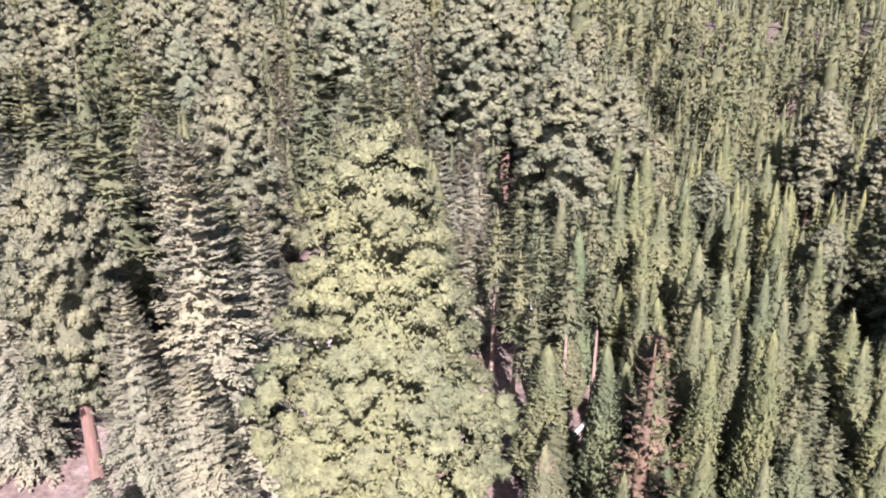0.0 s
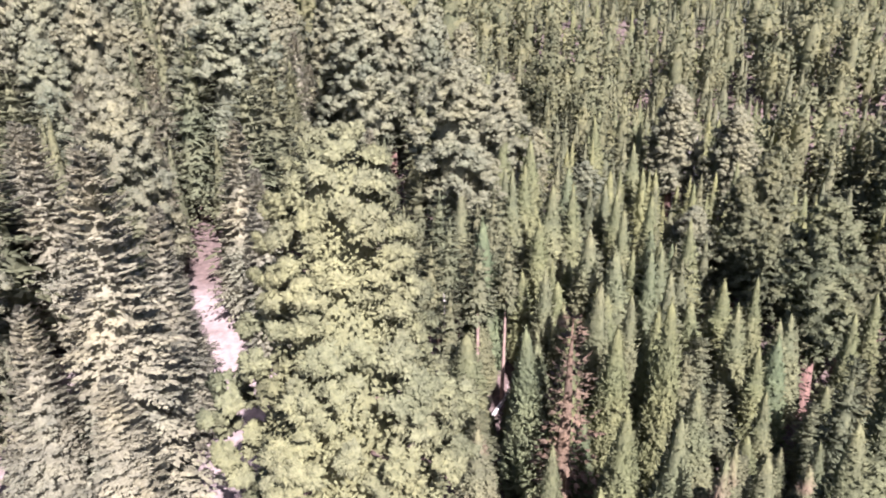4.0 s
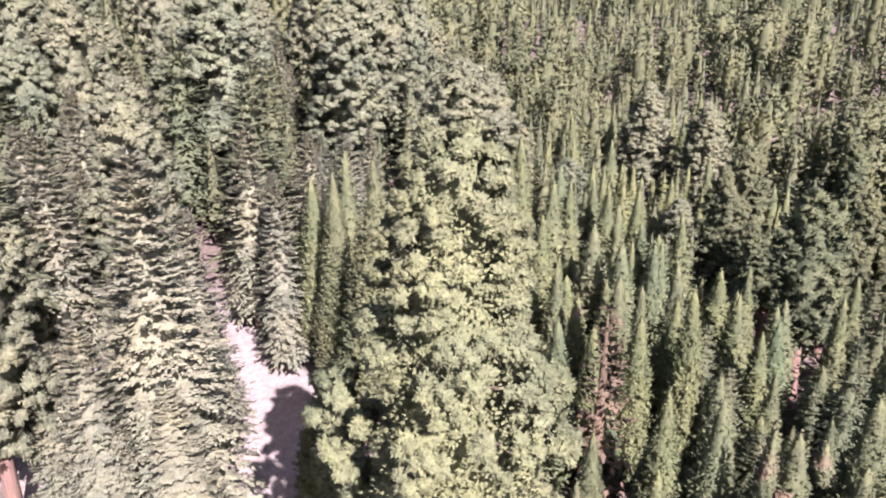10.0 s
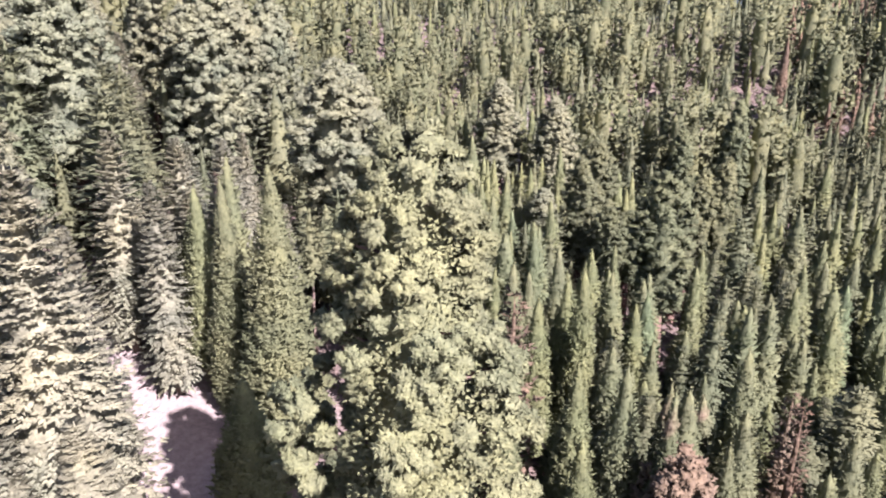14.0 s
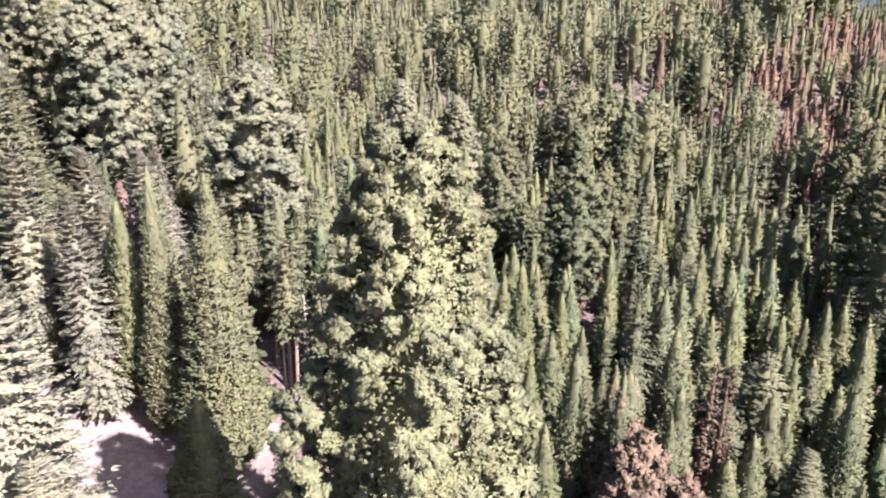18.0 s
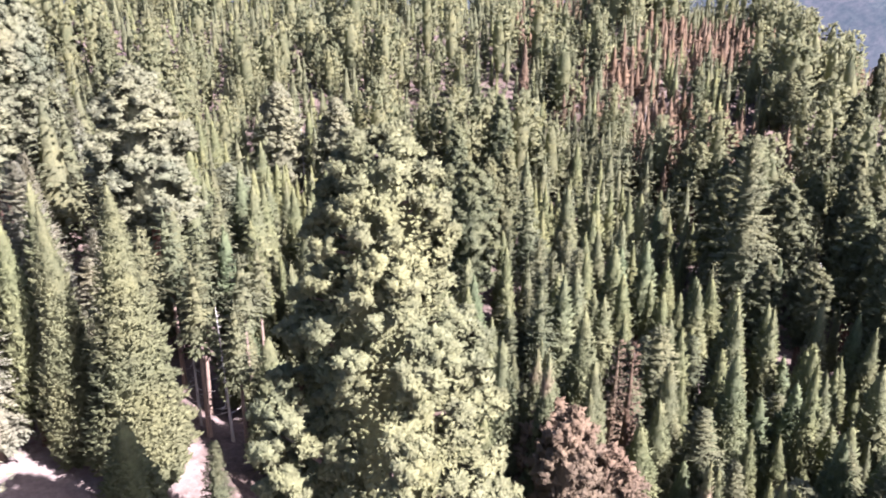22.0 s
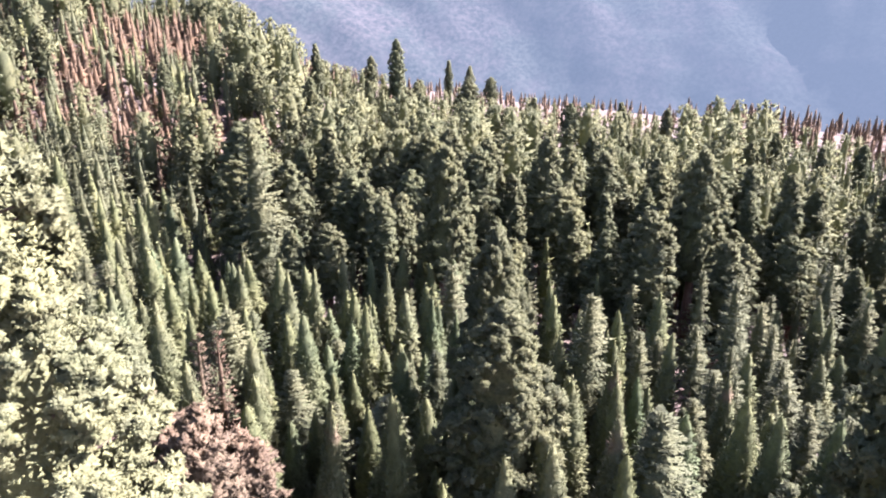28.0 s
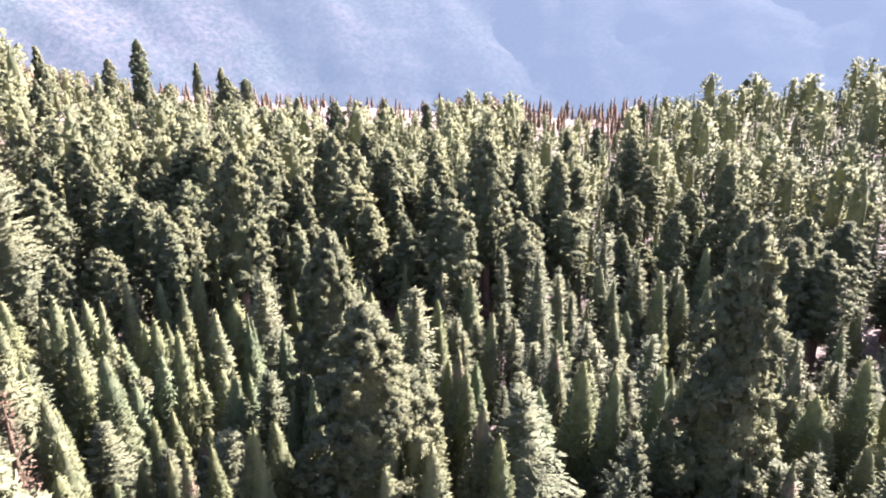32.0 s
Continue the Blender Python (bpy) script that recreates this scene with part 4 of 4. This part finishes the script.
plant("sequoia", 182.2, -193.8, 40.0)
plant("fir", 141.0, -158.9, 36.0)
plant("fir", 118.2, -116.6, 36.0)
plant("fir", 106.9, -116.2, 32.0)
plant("fir", 122.7, -106.9, 36.0)
plant("fir", 115.2, -76.0, 30.0)
plant("fir", 98.7, -86.1, 26.0)
plant("fir", 69.4, -80.2, 22.0)
plant("fir", 72.1, -107.1, 22.0)
plant("fir", 65.0, -89.4, 18.0)
plant("fir", 111.2, -146.7, 32.0)
plant("fir", 105.9, -150.1, 30.0)
plant("fir", 105.3, -155.3, 30.0)
plant("cedar", 129.5, -40.3, 34.8)
plant("cedar", 143.8, -35.7, 29.0)
plant("cedar", 138.6, -21.7, 29.0)
plant("cedar", 107.2, -19.4, 29.0)
plant("cedar", 111.5, -14.0, 29.0)
plant("cedar", 45.8, -23.8, 34.8)
plant("cedar", 66.9, -13.5, 23.2)
plant("fir", 240.2, -99.6, 40.0)
plant("cedar", 268.5, -21.8, 31.9)
plant("cedar", 260.3, 6.6, 34.8)
plant("sequoia", 427.4, -537.2, 50.0)
plant("sequoia", 458.5, -447.0, 40.0)
plant("sequoia", 472.1, -485.1, 40.0)
plant("sequoia", 205.6, -280.1, 44.0)
plant("fir", 186.6, -234.7, 30.0)
plant("snag", 170.0, -4.0, 31.7)
plant("snag", 191.6, 246.8, 26.0)
plant("snag", 163.7, 222.6, 30.0)
plant("snag", 289.8, 93.2, 26.0)
plant("snag", 292.7, 300.5, 26.0)
plant("snag", 147.4, 192.0, 35.6, 1.30)
plant("snag", 193.5, 0.3, 24.8, 1.30)
plant("cedar", 62.0, 66.0, 34.0, 1.00)
plant("cedar", 41.3, 46.5, 36.2, 1.00)
plant("cedar", 74.0, 54.5, 30.5, 1.00)
plant("cedar", 47.6, 34.0, 41.6, 0.95)
plant("cedar", 34.0, 19.0, 36.5, 1.00)
plant("cedar", 49.0, 40.5, 36.5, 0.95)
plant("cedar", 61.0, 13.0, 39.6, 0.85)
plant("cedar", 55.0, 7.2, 35.0, 0.90)
plant("cedar", 43.0, 11.5, 37.6, 0.90)
plant("cedar", 39.0, 8.5, 40.3, 0.85)
plant("cedar", 50.0, 13.5, 35.0, 0.90)
plant("cedar", 37.5, 14.5, 39.0, 1.00)
plant("cedar", 50.5, 29.5, 31.0, 1.00)
plant("cedar", 67.0, 71.0, 33.0, 1.00)
plant("cedar", 79.0, 49.5, 28.0, 1.00)
plant("fir", 78.0, 31.5, 36.0, 1.00)
plant("fir", 83.0, 8.0, 33.0, 1.25)
plant("cedar", 100.0, 39.5, 29.5, 0.90)
plant("cedar", 88.0, 34.0, 33.5, 1.00)
plant("cedar", 93.0, 7.5, 31.0, 0.90)
plant("cedar", 111.5, 15.6, 25.0, 0.90)
plant("cedar", 86.6, -18.6, 36.0, 0.80)
plant("cedar", 132.0, 17.5, 28.5, 0.90)
plant("fir", 142.0, 75.3, 35.0, 1.10)
plant("cedar", 89.0, 58.5, 29.0, 1.00)
plant("cedar", 37.2, -15.9, 37.4, 0.70)
plant("cedar", 38.5, -24.7, 39.2, 0.75)
plant("cedar", 49.3, -14.5, 30.6, 0.85)
plant("fir", 60.8, -23.6, 27.6, 1.30)
plant("cedar", 82.5, -6.8, 34.4, 0.85)
plant("cedar", 100.0, -19.3, 30.6, 0.85)
plant("fir", 37.3, -61.6, 37.2, 1.20)
plant("fir", 123.0, -88.0, 32.0, 1.20)
plant("fir", 100.3, -105.3, 40.6, 1.30)
plant("fir", 119.0, -39.0, 36.7, 1.20)
plant("sequoia", 129.5, -95.0, 50.0, 1.05)
plant("sequoia", 148.4, -100.4, 47.0, 1.00)
plant("fir", 125.4, -144.5, 38.0, 1.10)
plant("sequoia", 202.0, -81.5, 60.0, 1.10)
plant("sequoia", 247.0, -48.8, 55.0, 1.10)
plant("sequoia", 127.7, -55.6, 41.4, 1.00)
plant("cedar", 126.0, 4.8, 26.7, 0.90)
plant("cedar", 101.0, 182.0, 40.5, 1.00)
plant("cedar", 107.0, 164.0, 37.5, 1.00)
plant("fir", 60.7, 105.0, 27.0, 1.10)
plant("cedar", 178.0, 8.7, 28.0, 1.00)
plant("cedar", 108.4, 0.9, 31.6, 0.90)
plant("fir", 5.7, 39.2, 17.0, 1.00)
plant("bare", 17.0, 60.0, 33.0, 1.10)
plant("bare", 21.0, 66.0, 36.0, 1.00)
plant("bare", 26.0, 60.0, 34.0, 1.10)
plant("bare", 28.0, 70.0, 37.0, 1.00)
plant("bare", 14.0, 70.0, 35.0, 1.00)
plant("bare", 22.0, 76.0, 36.0, 1.10)
plant("bare", 32.0, 64.0, 34.0, 1.00)
plant("bare", 19.0, 52.0, 30.0, 1.00)
plant("bare", 33.0, 77.0, 38.0, 1.00)
plant("snag", 19.5, 57.0, 26.0, 1.00)
plant("cedar", -6.8, 37.5, 26.5, 1.30)

LOGS = [(82, -131, -1.33, 14, 0.7, "fir_bark"), (62, -123, -0.4, 10, 0.5, "grey_wood"), (27, 57, 0.9, 12, 0.45, "grey_wood"),
        (-18, 62, 1.9, 9, 0.35, "fir_bark")]

# ---- forest fill ----
FAR_KINDS = ("fir", "cedar", "sequoia", "dead")


def far_models(near):
    """A few light trees of each kind, 10 m high, as bare vertex and face lists; near is 0 for the nearest of them, 2 for the farthest."""
    out = {}
    for kind in FAR_KINDS:
        for s in range(6):
            rng = np.random.default_rng(200 + s)
            m = Mesh()
            if kind == "fir":
                m = fir_crown(rng, 10, 1.75 + 0.06 * s, 0.8 + 0.2 * s, (0.52, 0.8, 1.15)[near], (7, 6, 5)[near], (4, 3, 2)[near], (0.53, 0.74, 1.08)[near], 0.46, (8, 6, 5)[near])
            elif kind == "sequoia":
                m = dome_crown(rng, 10, 1.7, 1.7, 6 - near, 6, (500, 280, 125)[near], (0.37, 0.45, 0.6)[near], 2.3 + 0.4 * s, True, (0.28, 0.42))
            else:
                wide, count, size = 1.45 if kind == "cedar" else 1.25, (270, 135, 62)[near], (0.58, 0.76, 1.05)[near]
                m.add(*shell(rng, 9 - 2 * near, 6, 10, 0.8, lambda u, a: wide * (1 - u) ** (0.55 + 0.06 * s) * np.minimum(1, 0.5 + 4 * u) + 0.02, 0.0, 0.15, ((1.8, 0.1), (4.5, 0.12)), 0.5))
                m.add(*spire_points(rng, 10, wide * 1.1, 0.8, count, size, cheap=True))
            m.add(*lathe(np.array([0.13, 0.1, 0.08]), np.array([-0.2, 1.5, 3.4]), 5))
            out.setdefault(kind, []).append((np.concatenate(m.v), m.f, np.concatenate(m.w)))
    return out


FAR = {n: far_models(n) for n in range(3)}


def far_tree(mesh, rng, kind, x, y, z, h, n):
    v, f, way = FAR[n][kind][rng.integers(6)]
    k, w, a = h / 10, h / 10 * rng.uniform(0.9, 1.45) * (1.25 if kind == "dead" else 1.0), rng.uniform(0, 6.283)
    c, s = math.cos(a) * w, math.sin(a) * w
    mesh.add(np.stack([v[:, 0] * c - v[:, 1] * s + x, v[:, 0] * s + v[:, 1] * c + y, v[:, 2] * k + z], 1), f,
             np.stack([way[:, 0] * c / w - way[:, 1] * s / w, way[:, 0] * s / w + way[:, 1] * c / w, way[:, 2]], 1))


def forest_fill():
    rng = np.random.default_rng(99)
    cells = {}
    for x, y in PLANTED:
        cells.setdefault((int(x // 12), int(y // 12)), []).append((x, y))

    def free(x, y, gap):
        i, j = int(x // 12), int(y // 12)
        for a in (i - 1, i, i + 1):
            for b in (j - 1, j, j + 1):
                for px, py in cells.get((a, b), ()):
                    if (px - x) ** 2 + (py - y) ** 2 < gap * gap:
                        return False
        return True

    far = {k: Mesh() for k in FAR_KINDS}
    counts = {}

    def scatter(tries, r0, r1, power, gap0, gap1):
        for _ in range(tries):
            r = r0 + (r1 - r0) * rng.random() ** power
            az = rng.uniform(-48, 170)
            x, y = -20 + r * math.sin(radians(az)), -30 + r * math.cos(radians(az))
            gap = (gap0 + gap1 * r) * (1.3 if az < 20 and r < 420 else 1.22 if az > 74 and 150 < r < 380 else 0.6 if 56 < az < 79 and r > 300 else 1.0)
            if not free(x, y, gap) or (r < 260 and clear(x, y)):
                continue
            patch = noise.noise((x * 0.012, y * 0.012, 4.0)) + rng.uniform(-0.45, 0.45)
            kind = "cedar" if patch > (0.05 if 12 < az < 72 and r < 280 else 0.3) else "fir" if patch > -0.4 else "sequoia"
            if az < 18 and kind == "cedar":
                kind = "fir"
            if az < 18 and r > 130 and rng.random() < 0.22 or az > 74 and r > 150 and rng.random() < (0.5 if az < 118 else 0.25):
                kind = "sequoia"
            if kind == "sequoia" and r < 170:
                kind = "cedar" if az > 25 else "fir"
            if 70 < az < 118 and r < 170 and rng.random() < 0.6:
                kind = "cedar"
            if r > 300 and 56 < az < 79 and noise.noise((x * 0.011, y * 0.011, 9.0)) + rng.uniform(-0.3, 0.3) > 0.04:
                kind = "dead"
            if r > 600 and 78 < az < 132:
                if rng.random() < 0.5:
                    continue
                kind = "dead"
            h = {"cedar": 28, "fir": 31, "sequoia": 50, "dead": 26}[kind] * rng.uniform(0.65, 1.12)
            if kind == "cedar" and r < 230:
                h *= 1.15
            elif az < 20 and r < 420:
                h *= 1.25
            elif r < 230:
                h *= 0.85
            if az > 122 and r > 240 and kind == "sequoia" and rng.random() < 0.55:
                kind, h = "fir", 30 * rng.uniform(0.6, 1.0)
            if r > 400 and 82 < az < 114:
                h *= 0.6
            cells.setdefault((int(x // 12), int(y // 12)), []).append((x, y))
            counts[kind] = counts.get(kind, 0) + 1
            if kind != "dead" and (r < 190 or az < 20 and r < 260 or kind == "sequoia" and r < 280) and counts[kind] < 420:
                plant("old" if kind == "sequoia" and az < 40 else "bigfir" if kind == "fir" and az < 24 else "bare" if kind == "fir" and az > 108 and rng.random() < 0.4 else kind, x, y, h, rng.uniform(0.85, 1.2) if kind == "cedar" else rng.uniform(0.9, 1.25))
            else:
                far_tree(far[kind], rng, kind, x, y, ground_z(x, y), h, 0 if r < 240 else 1 if r < 420 else 2)

    scatter(4000, 40, 140, 0.6, 6.0, 0.0)
    scatter(16000, 140, 350, 0.7, 7.0, 0.0)
    scatter(16000, 350, 850, 0.8, 5.6, 0.0075)
    for k, m in far.items():
        ob = m.link("far_" + k + "_woods", MAT[k], soft=True)
        tagged(ob, {"fir": "grey-green fir woods covering the far slope", "cedar": "yellow-green young conifer woods on the far slope",
                    "sequoia": "dark rounded sequoia tops over the far slope", "dead": "reddish-brown burnt dead conifers on the far slope"}[k],
               "forest", kind="stuff")


def clear(x, y):
    """Open dusty ground between the trees north-west of the great sequoia."""
    if math.hypot(x, y) < 13:
        return True
    if -24 < x < 12 and -30 < y < 50 or math.hypot(x + 70, y - 182) < 14 or math.hypot(x + 45, y - 67) < 10:
        return True
    if math.hypot(x - 2, y - 52) < 12 or math.hypot(x - 10, y - 42) < 9 or math.hypot(x - 78, y + 127) < 13:
        return True
    if x < -34 and y < 38:
        return True
    gap = 5.5 + 4 * step(100 - y, 0, 45)
    if 44 < y < 122 and abs(x - np.interp(y, [44, 60, 72, 85, 115], [-15, -14, -16, -22, -26])) < gap:
        return True
    return math.hypot(x + 44, y - 58) < 14 or math.hypot(x - 24, y - 66) < 13 or math.hypot(x - 6, y - 62) < 8


forest_fill()


# ---- things on the forest floor ----
def fallen_log(x, y, turn, length, r, mat, label):
    rng = np.random.default_rng(int(abs(x) * 7))
    zs = np.linspace(0, length, 9)
    v, f = lathe(r * np.array([1.1, 1.0, 0.96, 0.92, 0.86, 0.8, 0.72, 0.64, 0.5]), zs, 10, rng, 0.08)
    m = Mesh()
    m.add(v, f)
    root = new("fallen_log")
    m.link("trunk", mat, root, smooth=True)
    for k in range(7):
        b = Mesh()
        z, a = length * rng.uniform(0.35, 0.95), rng.uniform(0, 6.283)
        limb(b, (0, 0, z), (math.cos(a) * r * 4, math.sin(a) * r * 4, z + r * 2), r * 0.22, r * 0.06, 5)
        b.link("broken_branch", mat, root)
    c, s = math.cos(turn), math.sin(turn)
    rise = (ground_z(x + c * length, y + s * length) - ground_z(x, y)) / length
    root.matrix_world = pose(x, y, ground_z(x, y) + r * 0.8, 90 - math.degrees(math.atan(rise)), 0, math.degrees(turn) + 90)
    tagged(root, label, "log", "fallen logs")


for lx, ly, lt, ll, lr, lm in LOGS:
    fallen_log(lx, ly, lt, ll, lr, MAT[lm], "weathered fallen conifer trunk lying on the forest floor")

for kind_list in MODELS.values():
    for ob in kind_list:
        for o in (*ob.children_recursive, ob):
            bpy.data.objects.remove(o)
